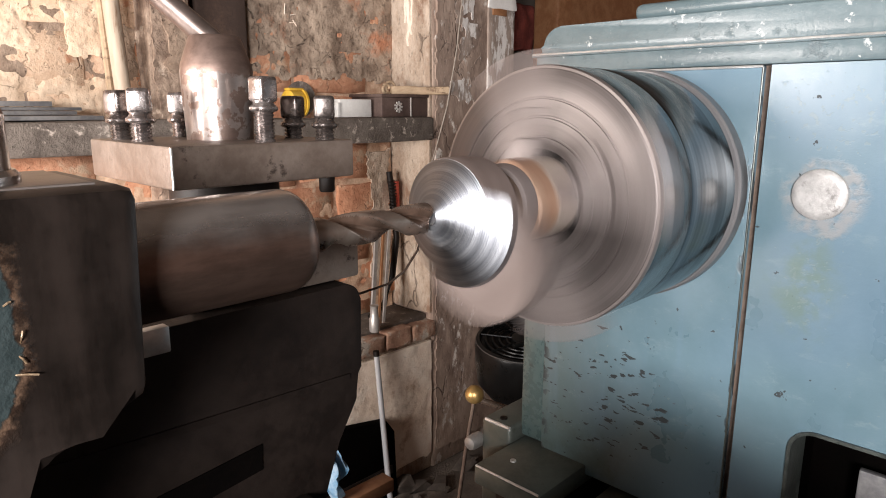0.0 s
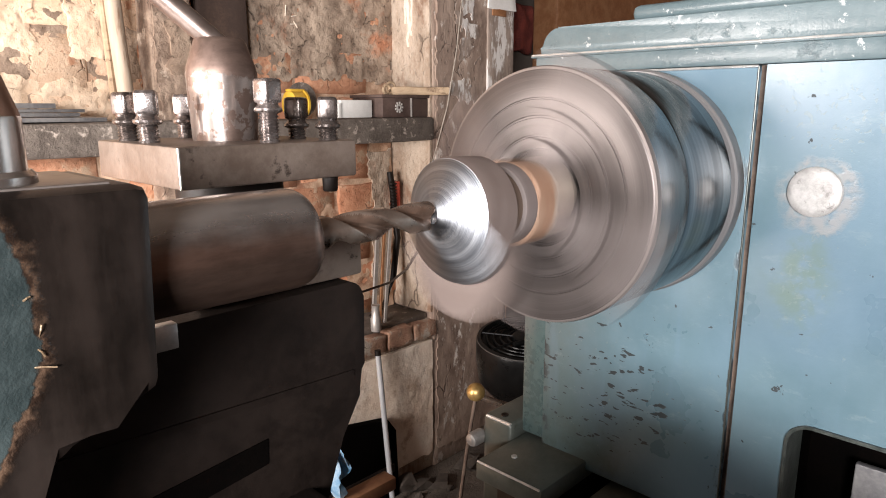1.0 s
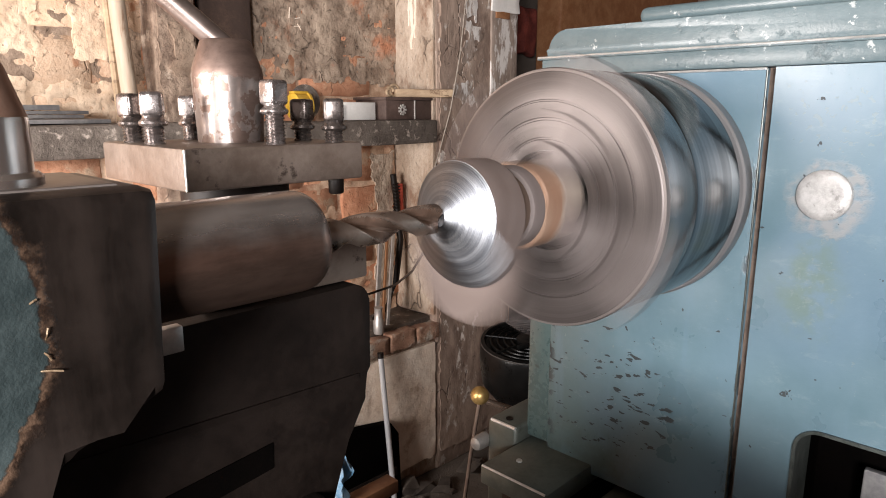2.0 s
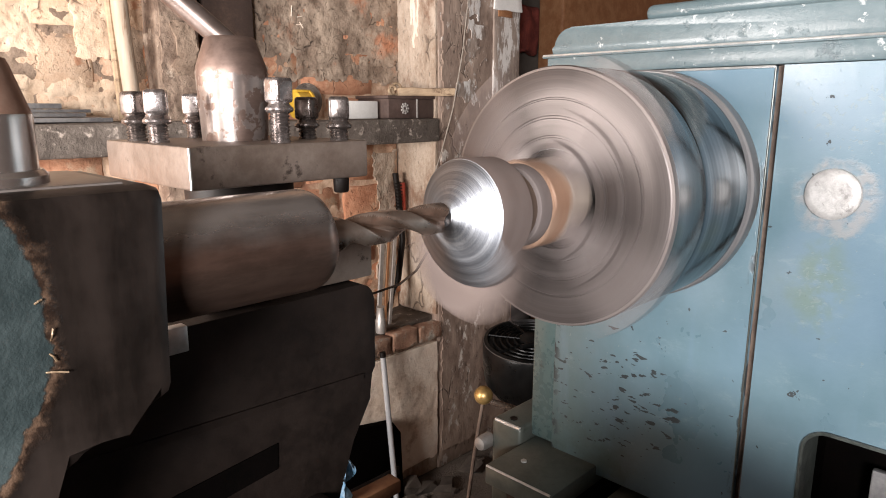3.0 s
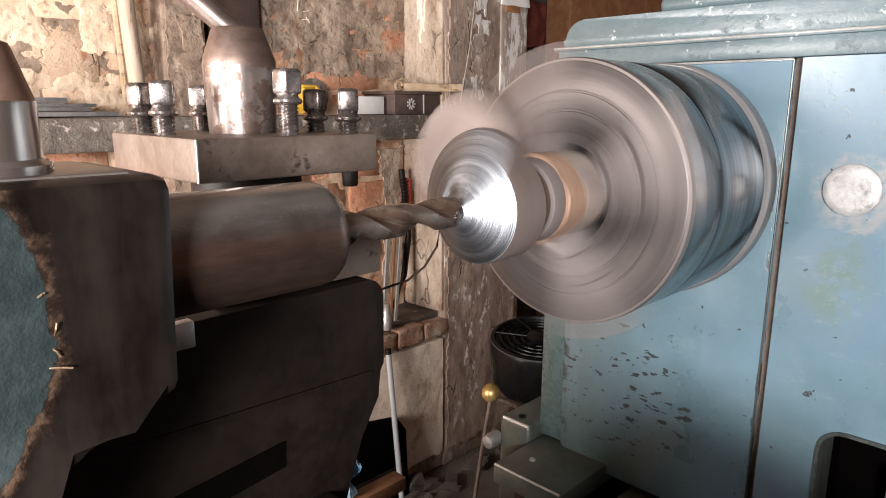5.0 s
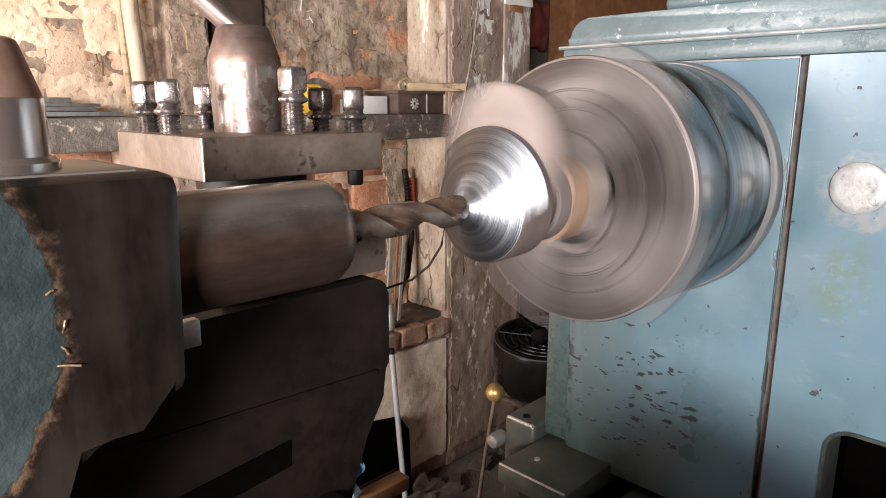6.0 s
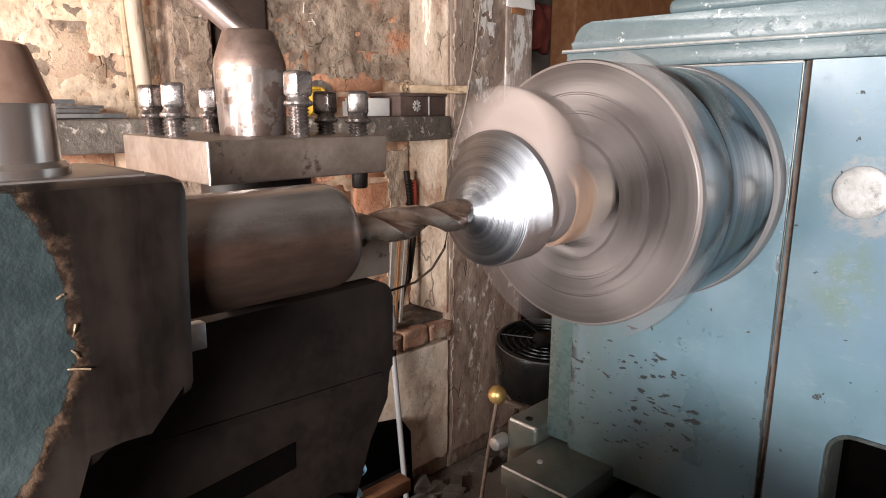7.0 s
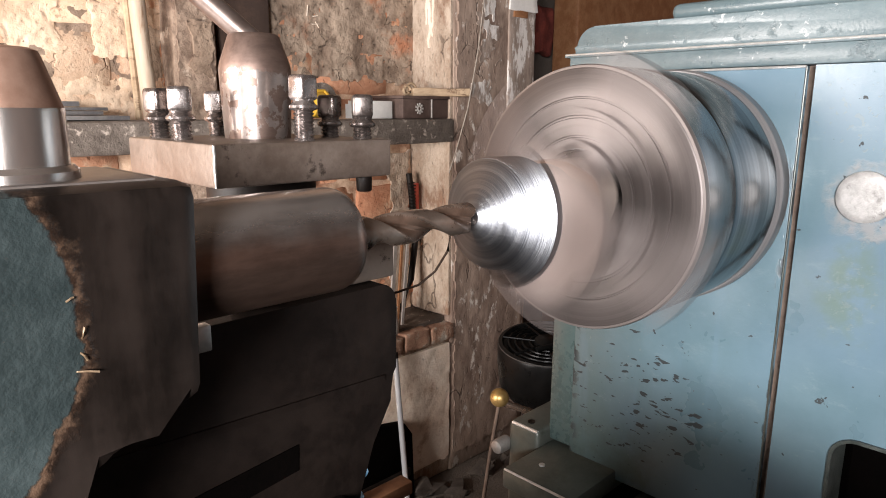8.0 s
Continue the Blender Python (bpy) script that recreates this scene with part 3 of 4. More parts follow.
def bricks():
    """Courses of big clay bricks, proud of the mortar."""
    rng = random.Random(4)
    shapes = []
    for k in range(14):
        bm = block((-0.137, -0.02, -0.064), (0.137, 0.02, 0.064), 0.004, 1)
        rough(bm, 0.004, 23.0 + k, 2)
        for v in bm.verts:
            v.co += noise.noise_vector(v.co * 14 + Vector((k * 3, 0, 0))) * 0.004
        for f in bm.faces:
            f.smooth = True
        me = bpy.data.meshes.new("brick")
        bm.to_mesh(me)
        bm.free()
        me.materials.append(M_BRICK if k < 7 else M_LITBRICK)
        shapes.append(me)
    for row in range(-6, 5):
        z = 0.055 + 0.140 * row
        for col in range(-3, 5):
            x = 0.06 + col * 0.288 + (0.144 if row % 2 else 0.0)
            if x > 0.94:
                continue
            # The lit upper left of the wall gets the brick painted lighter.
            ob = new("brick", shapes[rng.randrange(7) + (7 if x < 0.2 and z > 0.05 else 0)])
            ob.parent = wall_north
            ob.location = (x, WY - 0.001 - rng.random() * 0.003, z + H + rng.uniform(-0.004, 0.004))
            ob.rotation_euler = (rng.uniform(-0.02, 0.02), rng.uniform(-0.02, 0.02), rng.uniform(-0.03, 0.03))


def patch(name, lo, hi, mat, label, depth, seed, ragged=0.03, pits=0.004, cell=0.006, plane=WY - 0.026, back=WY - 0.001, on=None):
    """A coat of render on the wall: an uneven skin with a broken outline and a rim back to the wall."""
    bm = bmesh.new()
    nx, nz = int((hi[0] - lo[0]) / cell), int((hi[1] - lo[1]) / cell)
    at, far = {}, Vector((seed * 7.1, 0, 0))

    def vert(i, k):
        if (i, k) not in at:
            x, z = lo[0] + i * cell, lo[1] + k * cell
            p = Vector((x, 0, z))
            h = noise.noise(p * 26 + far) * pits + min(0.0, noise.noise(p * 60 + far) + 0.15) * pits * 1.6 + noise.noise(p * 7 + far) * pits * 0.6
            at[i, k] = bm.verts.new((x + noise.noise(p * 90) * 0.0015, plane - depth - h, z))
        return at[i, k]

    for i in range(nx):
        for k in range(nz):
            x, z = lo[0] + (i + 0.5) * cell, lo[1] + (k + 0.5) * cell
            p = Vector((x, 0, z))
            edge = min(x - lo[0], hi[0] - x, z - lo[1], hi[1] - z)
            if edge > ragged * (0.9 + noise.noise(p * 16 + far) * 1.1 + noise.noise(p * 50 + far) * 0.7):
                bm.faces.new((vert(i, k), vert(i + 1, k), vert(i + 1, k + 1), vert(i, k + 1)))
    border = [v for v in bm.verts if v.is_boundary]
    for _ in range(3):
        bmesh.ops.smooth_vert(bm, verts=border, factor=0.5, use_axis_x=True, use_axis_z=True)
    rim = bmesh.ops.extrude_edge_only(bm, edges=[e for e in bm.edges if e.is_boundary])
    for v in rim["geom"]:
        if isinstance(v, bmesh.types.BMVert):
            v.co.y = back
    return part(name, bm, mat, on or wall_north, label)


patch("mortar_coat", (-0.5, -0.66), (1.04, 0.70), M_MORTAR, "crumbling lime mortar", 0.0, 31, 0.01, 0.0035, 0.010, WY - 0.0195)
patch("mortar_coat", (-0.5, 0.05), (0.19, 0.72), M_GREYMORTAR, "grey-brown crumbling mortar", 0.0, 41, 0.008, 0.004, 0.006, WY - 0.0215)
patch("render_patch", (0.44, 0.155), (1.06, 0.62), M_PLASTER, "pitted grey cement render", 0.001, 3, 0.02, 0.0045)
patch("render_patch", (0.005, 0.19), (0.135, 0.345), M_CREAM, "cream lime plaster", 0.0, 5, 0.014, 0.004, 0.004)
patch("render_patch", (-0.26, 0.19), (-0.035, 0.42), M_CREAM, "cream lime plaster", 0.0, 8, 0.018, 0.004, 0.004)
patch("render_patch", (-0.26, 0.062), (0.150, 0.168), M_CREAM, "cream lime plaster", -0.001, 14, 0.014, 0.005, 0.004)
patch("render_patch", (0.895, -0.60), (1.04, -0.03), M_PILLAR, "pale crumbling render", 0.002, 9, 0.03)

# faint chalk strokes on the render, unreadable
for k, (x, z, dx, dz) in enumerate(((0.612, 0.352, 0.003, 0.030), (0.632, 0.352, 0.018, 0.004), (0.640, 0.338, 0.012, -0.016), (0.628, 0.330, 0.022, 0.002))):
    part("chalk_stroke", rod([(x, WY - 0.029, z), (x + dx, WY - 0.029, z + dz)], 0.0015, 6), M_LIME, wall_north, "faint chalk stroke")

# pilaster beside the pole; a dark sheet paints the shade of the gap behind it
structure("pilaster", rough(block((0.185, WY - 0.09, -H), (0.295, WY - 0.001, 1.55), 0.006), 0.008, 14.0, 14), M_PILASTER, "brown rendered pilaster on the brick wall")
structure("pilaster_shadow_board", rough(block((0.325, WY - 0.06, 0.06), (0.47, WY - 0.026, 1.55), 0.004), 0.003, 8.0, 3), M_GAPSHADE, "dark sheet on the wall painting the shaded gap behind the pilaster")

pilaster = bpy.data.objects["pilaster"]
patch("render_coat", (0.186, 0.05), (0.294, 0.62), M_PILASTER, "brown broken render", 0.0, 51, 0.006, 0.004, 0.005, WY - 0.094, WY - 0.085, pilaster)
patch("render_coat", (0.212, 0.15), (0.293, 0.31), M_GREYMORTAR, "grey cement patch", 0.0, 52, 0.014, 0.003, 0.004, WY - 0.100, WY - 0.09, pilaster)

# pillar: coloured paler on the lit side towards the door, darker on the shaded side towards the lathe
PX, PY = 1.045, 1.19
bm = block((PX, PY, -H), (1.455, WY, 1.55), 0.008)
pillar = structure("pillar", rough(bm, 0.007, 7.0, 18), M_PILLARSHADE, "rendered brick pillar with scuffed whitewash, its lathe side coloured as shaded")
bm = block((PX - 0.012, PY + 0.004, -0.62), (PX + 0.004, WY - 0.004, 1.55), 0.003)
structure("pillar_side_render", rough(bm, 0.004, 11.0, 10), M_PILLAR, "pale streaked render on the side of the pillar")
pillar_side = bpy.data.objects["pillar_side_render"]
for k, (y, z0, z1, w) in enumerate(((1.292, 0.285, 0.62, 0.011), (1.276, 0.32, 0.66, 0.008), (1.306, 0.36, 0.70, 0.007))):
    pts = [(PX - 0.0145 + 0.0015 * noise.noise(Vector((y * 40, i * 0.9, k))), y + 0.012 * noise.noise(Vector((i * 0.6, k * 5, 0))), z0 + (z1 - z0) * i / 14) for i in range(15)]
    bm = bmesh.new()
    for i in range(14):
        a, b = Vector(pts[i]), Vector(pts[i + 1])
        ww = w * (0.5 + abs(noise.noise(Vector((i * 1.7, k * 3, 1)))))
        quad = [(a.x, a.y - ww, a.z), (a.x, a.y + ww * 0.8, a.z), (b.x, b.y + ww * 0.7, b.z), (b.x, b.y - ww, b.z)]
        lo, hi = [bm.verts.new(Vector(q)) for q in quad], [bm.verts.new(Vector(q) + Vector((0.006, 0, 0))) for q in quad]
        bm.faces.new(lo)
        bm.faces.new(hi[::-1])
        for e in range(4):
            bm.faces.new((lo[e], hi[e], hi[(e + 1) % 4], lo[(e + 1) % 4]))
    part("whitewash_streak", bm, M_LIME, pillar_side, "streak of white lime wash")
bm = block((PX + 0.262, PY - 0.012, -0.1), (PX + 0.41, PY + 0.01, 1.55), 0.004)
structure("pillar_board", rough(bm, 0.003, 9.0, 6), M_BOARD, "scuffed upright board fixed to the pillar")

# low wall with a brick ledge under the shelf
bm = block((0.30, PY + 0.006, -H), (PX + 0.004, WY, -0.70), 0.01)
low_wall = structure("low_wall", rough(bm, 0.007, 7.0, 14), M_PILLAR, "pale rendered low wall under the alcove")
ledge = thing("brick_ledge", 0.9, PY, -0.70, "broken brick ledge along the top of the low wall", "ledge", kind="structure")
rng = random.Random(2)
for i in range(6):
    x0 = 0.36 + i * 0.116
    bm = block((x0, PY - 0.012 + rng.uniform(-0.01, 0.01), -0.70), (x0 + 0.108, WY - 0.01, -0.638 + rng.uniform(-0.008, 0.006)), 0.004)
    part("brick", rough(bm, 0.005, 30.0, 4), M_OLDBRICK, ledge)
part("mortar_bed", rough(block((0.36, PY + 0.03, -0.66), (PX - 0.002, WY - 0.004, -0.628), 0.004), 0.004, 15.0, 5), M_CONCRETE, ledge)

patch("render_coat", (PX + 0.006, -1.16), (1.43, 0.62), M_PILLARSHADE, "pitted render in the shaded colour", 0.0, 21, 0.004, 0.0016, 0.0075, PY - 0.006, PY + 0.01, pillar)
patch("limewash_scuff", (1.12, 0.20), (1.285, 0.70), M_BOARD, "scuffed grey-white limewash", 0.0, 61, 0.055, 0.0015, 0.006, PY - 0.0085, PY - 0.004, pillar)
patch("limewash_scuff", (1.10, 0.06), (1.27, 0.22), M_BOARD, "flaking limewash", 0.0, 62, 0.05, 0.0015, 0.005, PY - 0.0085, PY - 0.004, pillar)
patch("render_coat", (0.55, -1.16), (PX - 0.004, -0.705), M_LIME, "pale uneven render", 0.0, 22, 0.004, 0.0018, 0.008, PY - 0.004, PY + 0.01, low_wall)

bm = block((-1.2, PY - 0.01, -0.018), (PX - 0.002, WY - 0.026, 0.056), 0.008)
structure("shelf", rough(bm, 0.005, 10.0, 14), M_CONCRETE, "thick dusty concrete shelf slab along the wall")

# ---- headstock ----
headstock = thing("lathe_headstock", 0.4, -0.1, -0.40, "blue-green enamelled lathe headstock, chipped and worn", "lathe headstock")
HX = 0.195


def rounded(y0, y1, z0, z1, r):
    return arc(y1 - r, z1 - r, r, 0, 90) + arc(y0 + r, z1 - r, r, 90, 180) + [(y0, z0), (y1, z0)]


part("side_strip", block((HX + 0.004, 0.122, -0.382), (0.75, 0.163, 0.131), 0.005), M_PAINT, headstock)
part("end_panel", block((HX, -0.1275, -0.398), (0.74, 0.1235, 0.1285), 0.002), M_PANEL, headstock, "chipped blue-green enamel panel behind the chuck")
# cover with the rounded opening
hole = [(-0.45, -0.60), (-0.45, 0.1285), (-0.1365, 0.1285), (-0.1365, -0.60), (-0.192, -0.60)] + arc(-0.217, -0.262, 0.025, 0, 90, 6)[0:] + [(-0.40, -0.237), (-0.40, -0.60)]
part("gear_cover", prism(hole, "x", HX - 0.003, 0.212), M_PANEL, headstock, "blue-green enamel cover with a rounded opening", smooth=False)
# Black back and liner carry the shade inside the opening in their colour.
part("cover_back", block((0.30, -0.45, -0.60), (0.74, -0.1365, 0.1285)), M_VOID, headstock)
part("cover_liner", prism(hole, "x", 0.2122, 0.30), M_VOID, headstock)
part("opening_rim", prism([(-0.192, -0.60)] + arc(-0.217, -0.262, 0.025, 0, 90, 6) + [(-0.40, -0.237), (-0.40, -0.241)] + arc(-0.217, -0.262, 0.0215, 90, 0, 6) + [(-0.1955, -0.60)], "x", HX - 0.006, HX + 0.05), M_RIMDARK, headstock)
part("inner_plate", block((0.27, -0.33, -0.60), (0.28, -0.245, -0.30), 0.002), M_STEELBAR, headstock, "pale metal plate inside the opening")
part("seam", block((HX + 0.009, -0.1364, -0.60), (0.30, -0.1273, 0.1285)), M_GROOVE, headstock, "rust-brown groove between panel and cover")
part("seam_bead", rod([(HX, -0.1276, -0.60), (HX, -0.1276, 0.127)], 0.0011, 8), M_BED, headstock)
# Bright bead that paints the highlight along the top of the panel.
part("panel_edge_glint", rod([(HX - 0.001, -0.1276, 0.1275), (HX - 0.001, 0.1225, 0.1275)], 0.0014, 8), M_BARE, headstock, "bright bead painting the highlight on the panel's upper edge")
part("top_band", block((HX - 0.002, -0.45, 0.1292), (0.74, 0.150, 0.150), 0.002), M_LID, headstock)
part("lip", block((HX - 0.005, -0.45, 0.1485), (0.74, 0.156, 0.1525), 0.0015), M_LID, headstock, "bright worn lip under the lid")
part("worn_edge", rod([(HX - 0.0050, -0.45, 0.1518), (HX - 0.0050, 0.154, 0.1518)], 0.0013, 8), M_BARE, headstock, "bright worn edge of the lip")
lid = arc(0.118, 0.160, 0.025, 0, 90, 8) + [(-0.45, 0.1853), (-0.45, 0.1523), (0.146, 0.1523)]
part("lid", prism(lid, "x", HX + 0.001, 0.74, 0.0025), M_LID, headstock, "rounded blue-green lid with worn edges")
part("lid_cover", block((HX + 0.02, -0.45, 0.1853), (0.70, 0.03, 0.204), 0.008, 3), M_LID, headstock)
part("boss", turned([(HX - 0.010, 0.017), (HX - 0.0095, 0.021), (HX - 0.007, 0.0245), (HX + 0.004, 0.0255)], "x", (0, -0.193, 0.005), 48), M_BOSS, headstock, "round worn bare-metal boss")
part("spindle_nose", turned([(0.16, 0.055), (0.20, 0.055)], "x"), M_CHUCK, headstock)

# ---- bed and its steps ----
bed = thing("lathe_bed", 0.2, 0.0, -H, "worn green cast-iron lathe bed with stepped ways", "lathe bed")
part("way_plate", block((0.092, 0.049, -0.412), (0.74, 0.158, -0.384), 0.003), M_BED, bed, "flat ground plate with a bright edge")
part("way_step", block((0.172, 0.1595, -0.55), (0.80, 0.215, -0.362), 0.008, 3), M_BED, bed)
part("screw_hole", turned([(-0.3625, 0.0052), (-0.3605, 0.0056), (-0.3605, 0.0036), (-0.3615, 0.001)], "z", (0.1895, 0.186, 0), 20), M_CAST, bed, "dark sunk screw head")
part("way_body", block((0.13, 0.055, -0.62), (0.74, 0.152, -0.4115), 0.004), M_CAST, bed)
part("worn_edge", rod([(0.0925, 0.052, -0.3845), (0.0925, 0.155, -0.3845)], 0.0016, 8), M_BARE, bed, "bright worn edge")
part("worn_edge", rod([(0.1745, 0.163, -0.3645), (0.1745, 0.208, -0.3645)], 0.0026, 8), M_BARE, bed, "bright worn edge")
part("way_screw", turned([(-0.39, 0.003), (-0.3855, 0.0045), (-0.382, 0.004)], "z", (0.135, 0.125, 0), 12), M_BARE, bed)
part("lower_block", block((0.135, -0.09, -0.62), (0.74, 0.020, -0.408), 0.004), M_BED, bed)
part("bed_rail", block((-1.6, -0.24, -0.72), (0.80, 0.04, -0.50), 0.006), M_CAST, bed)
part("leg", block((0.25, -0.40, -H), (0.80, 0.20, -0.60), 0.01), M_CAST, bed)
part("leg", block((-1.55, -0.30, -H), (-1.2, 0.10, -0.70), 0.01), M_CAST, bed)
part("shaft_end", turned([(0.152, 0.006), (0.154, 0.0095), (0.159, 0.0112), (0.178, 0.0112)], "x", (0, 0.222, -0.403), 20), M_ENDSHAFT, bed, "bright steel shaft end")

lever = thing("control_lever", 0.287, 0.329, -0.402, "brass ball knob on a thin steel control lever", "lever")
bm = bmesh.new()
bmesh.ops.create_icosphere(bm, subdivisions=3, radius=0.0165, matrix=Matrix.Translation((0.287, 0.329, -0.402)))
part("ball_knob", bm, M_BRASS, lever, "dull golden ball knob")
part("rod", rod([(0.287, 0.329, -0.41), (0.262, 0.326, -0.50), (0.238, 0.322, -0.60), (0.23, 0.32, -0.72)], 0.0033, 10), M_WIRE, lever)
part("arm", rod([(0.292, 0.326, -0.412), (0.35, 0.27, -0.44), (0.40, 0.214, -0.46)], 0.006, 10), M_DRILL, lever)

# ---- tailstock ----
tailstock = thing("tailstock", -0.52, 0.0, -0.50, "dark worn tailstock with patches of blue-green enamel", "tailstock")
body = [(-0.80, 0.050), (-0.80, -0.30), (-0.60, -0.30), (-0.54, -0.20), (-0.505, -0.135), (-0.48, -0.102), (-0.460, -0.086), (-0.443, -0.077), (-0.433, -0.069), (-0.424, -0.062), (-0.396, -0.0575), (-0.392, 0.050)]
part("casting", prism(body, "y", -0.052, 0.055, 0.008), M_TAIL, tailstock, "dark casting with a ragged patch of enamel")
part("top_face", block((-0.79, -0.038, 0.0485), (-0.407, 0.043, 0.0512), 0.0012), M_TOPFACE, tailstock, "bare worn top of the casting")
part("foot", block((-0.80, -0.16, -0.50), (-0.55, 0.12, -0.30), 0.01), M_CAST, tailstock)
part("quill", turned([(-0.46, 0.034), (-0.2870, 0.034), (-0.2838, 0.0337), (-0.2806, 0.0328), (-0.2778, 0.0312), (-0.2758, 0.0291), (-0.2750, 0.0268), (-0.2750, 0.0135), (-0.280, 0.013)], "x", seg=72), M_QUILL, tailstock, "browned steel quill with a rounded end and its top highlight painted pale")
for k, (x, z, tilt, ln) in enumerate(((-0.449, -0.029, -8, 0.010), (-0.4485, -0.012, 80, 0.007), (-0.449, -0.022, -60, 0.004), (-0.452, 0.004, 35, 0.003))):
    d = Vector((math.cos(radians(tilt)), -0.35, math.sin(radians(tilt)))) * ln
    a = Vector((x, -0.0525, z))
    part("swarf_chip", rod([a - d * 0.5, a + Vector((0, -0.001, 0.0006)), a + d * 0.5], 0.0005, 6), M_SWARF, tailstock, "curled straw-coloured metal chip")
clamp = part("clamp_collar", turned([(0.049, 0.0262), (0.055, 0.0262), (0.0575, 0.0240)], "z", (-0.457, -0.008, 0), 40), M_POLISHED, tailstock)
part("clamp_handle", turned([(0.0572, 0.0226), (0.081, 0.0226), (0.0825, 0.0224)], "z", (-0.457, -0.008, 0), 40), M_POLISHED, clamp, "grey steel lower part of the handle")
part("handle_cone", turned([(0.0823, 0.0224), (0.0850, 0.0216), (0.104, 0.0157), (0.1068, 0.0145), (0.108, 0.0115)], "z", (-0.457, -0.008, 0), 40), M_COPPERED, clamp, "browned steel cone")


def twist_drill(x0, x1, r, turns):
    """Two helical flutes that run out into the shank, and a cone point."""
    bm = bmesh.new()
    rings, n, m = [], 72, 110
    for k in range(m + 1):
        s = k / m
        x = x0 + (x1 - x0) * s
        tip = min(1.0, (x1 - x) / 0.0065 + 0.02)
        depth = 0.62 * min(1.0, max(0.0, (s - 0.13) / 0.13))
        ring = []
        for i in range(n):
            a = 2 * math.pi * i / n
            q = (math.cos(2 * (a - turns * 2 * math.pi * (s - 1) - 3.8)) + 1) / 2
            rr = r * (1 - depth * min(1.0, max(0.0, (q - 0.32) / 0.55)) ** 0.8) * tip
            land = 1.0 if q > 0.10 else 1.015
            ring.append(bm.verts.new((x, math.cos(a) * rr * land, math.sin(a) * rr * land)))
        rings.append(ring)
    for k in range(m):
        for i in range(n):
            j = (i + 1) % n
            f = bm.faces.new((rings[k][i], rings[k][j], rings[k + 1][j], rings[k + 1][i]))
            reach = max(math.hypot(v.co.y, v.co.z) for v in f.verts)
            f.material_index = 1 if k < m - 6 and reach < 0.93 * r else 0
    bm.faces.new(rings[0][::-1])
    bm.faces.new(rings[-1])
    return bm


drill = thing("twist_drill", -0.27, 0, 0, "dull steel twist drill held in the tailstock quill", "drill bit")
part("fluted_body", twist_drill(-0.2720, -0.1465, 0.0120, 1.10), M_DRILL, drill).data.materials.append(M_FLUTE)
part("shank", turned([(-0.300, 0.0126), (-0.2715, 0.0126), (-0.2695, 0.0121)], "x", seg=40), M_DRILL, drill)

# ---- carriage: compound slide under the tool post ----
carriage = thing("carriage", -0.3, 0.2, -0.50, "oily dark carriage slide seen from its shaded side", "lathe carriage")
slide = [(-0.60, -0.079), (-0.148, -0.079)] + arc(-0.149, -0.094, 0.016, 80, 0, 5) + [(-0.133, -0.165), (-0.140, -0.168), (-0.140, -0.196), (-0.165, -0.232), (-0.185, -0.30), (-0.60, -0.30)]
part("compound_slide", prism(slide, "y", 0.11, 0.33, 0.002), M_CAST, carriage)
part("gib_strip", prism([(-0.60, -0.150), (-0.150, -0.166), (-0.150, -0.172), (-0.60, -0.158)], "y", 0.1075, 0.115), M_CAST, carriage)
# Black strip proud of the slide, painting the shade of a slot.
part("slot_shade_strip", prism([(-0.40, -0.219), (-0.247, -0.203), (-0.248, -0.227), (-0.40, -0.245)], "y", 0.1085, 0.115), M_VOID, carriage, smooth=False)
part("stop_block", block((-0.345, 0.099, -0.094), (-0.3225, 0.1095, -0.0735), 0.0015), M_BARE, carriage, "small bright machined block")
# Added block out of view; shades the lower panel from the side lamp.
part("unseen_rear_blocker", prism([(-0.225, -0.30), (-0.225, -0.160), (-0.24, -0.147), (-0.32, -0.147), (-0.40, -0.168), (-0.46, -0.192), (-0.47, -0.30)], "x", -0.36, -0.19, 0.004), M_CAST, carriage)
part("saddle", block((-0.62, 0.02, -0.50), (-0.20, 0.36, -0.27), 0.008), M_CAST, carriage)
# Second unseen block, added to deepen the shadow low on the panel.
part("unseen_saddle_blocker", block((-0.45, -0.27, -0.50), (-0.02, -0.14, -0.252), 0.006), M_CAST, carriage)
part("tool_base", block((-0.292, 0.13, -0.078), (-0.118, 0.29, -0.036), 0.003), M_POST, carriage, "tan worn base under the tool post")
part("tool_pillar", turned([(-0.045, 0.05), (0.024, 0.05)], "z", (-0.213, 0.21, 0), 40), M_CAST, carriage)

# ---- tool post ----
toolpost = thing("tool_post", -0.213, 0.21, 0.0225, "square four-way tool post of worn brown steel", "tool post")
part("block", block((-0.300, 0.124, 0.0225), (-0.126, 0.297, 0.0565), 0.0022), M_POST, toolpost)
part("worn_edge", rough(rod([(-0.2995, 0.1245, 0.0235 + 0.0032 * i) for i in range(11)], 0.0009, 8), 0.0005, 90.0), M_BARE, toolpost, "bright worn corner of the block")
handle = part("clamp_nut", turned([(0.056, 0.0298), (0.110, 0.0320), (0.117, 0.0323), (0.123, 0.0312), (0.147, 0.0228), (0.1487, 0.0208)], "z", (-0.213, 0.212, 0), 56), M_HANDLE, toolpost, "patchy bright clamping nut")
part("lever", rod([(-0.206, 0.214, 0.138), (-0.262, 0.252, 0.198), (-0.33, 0.298, 0.271)], 0.0105, 20), M_LEVER, handle)


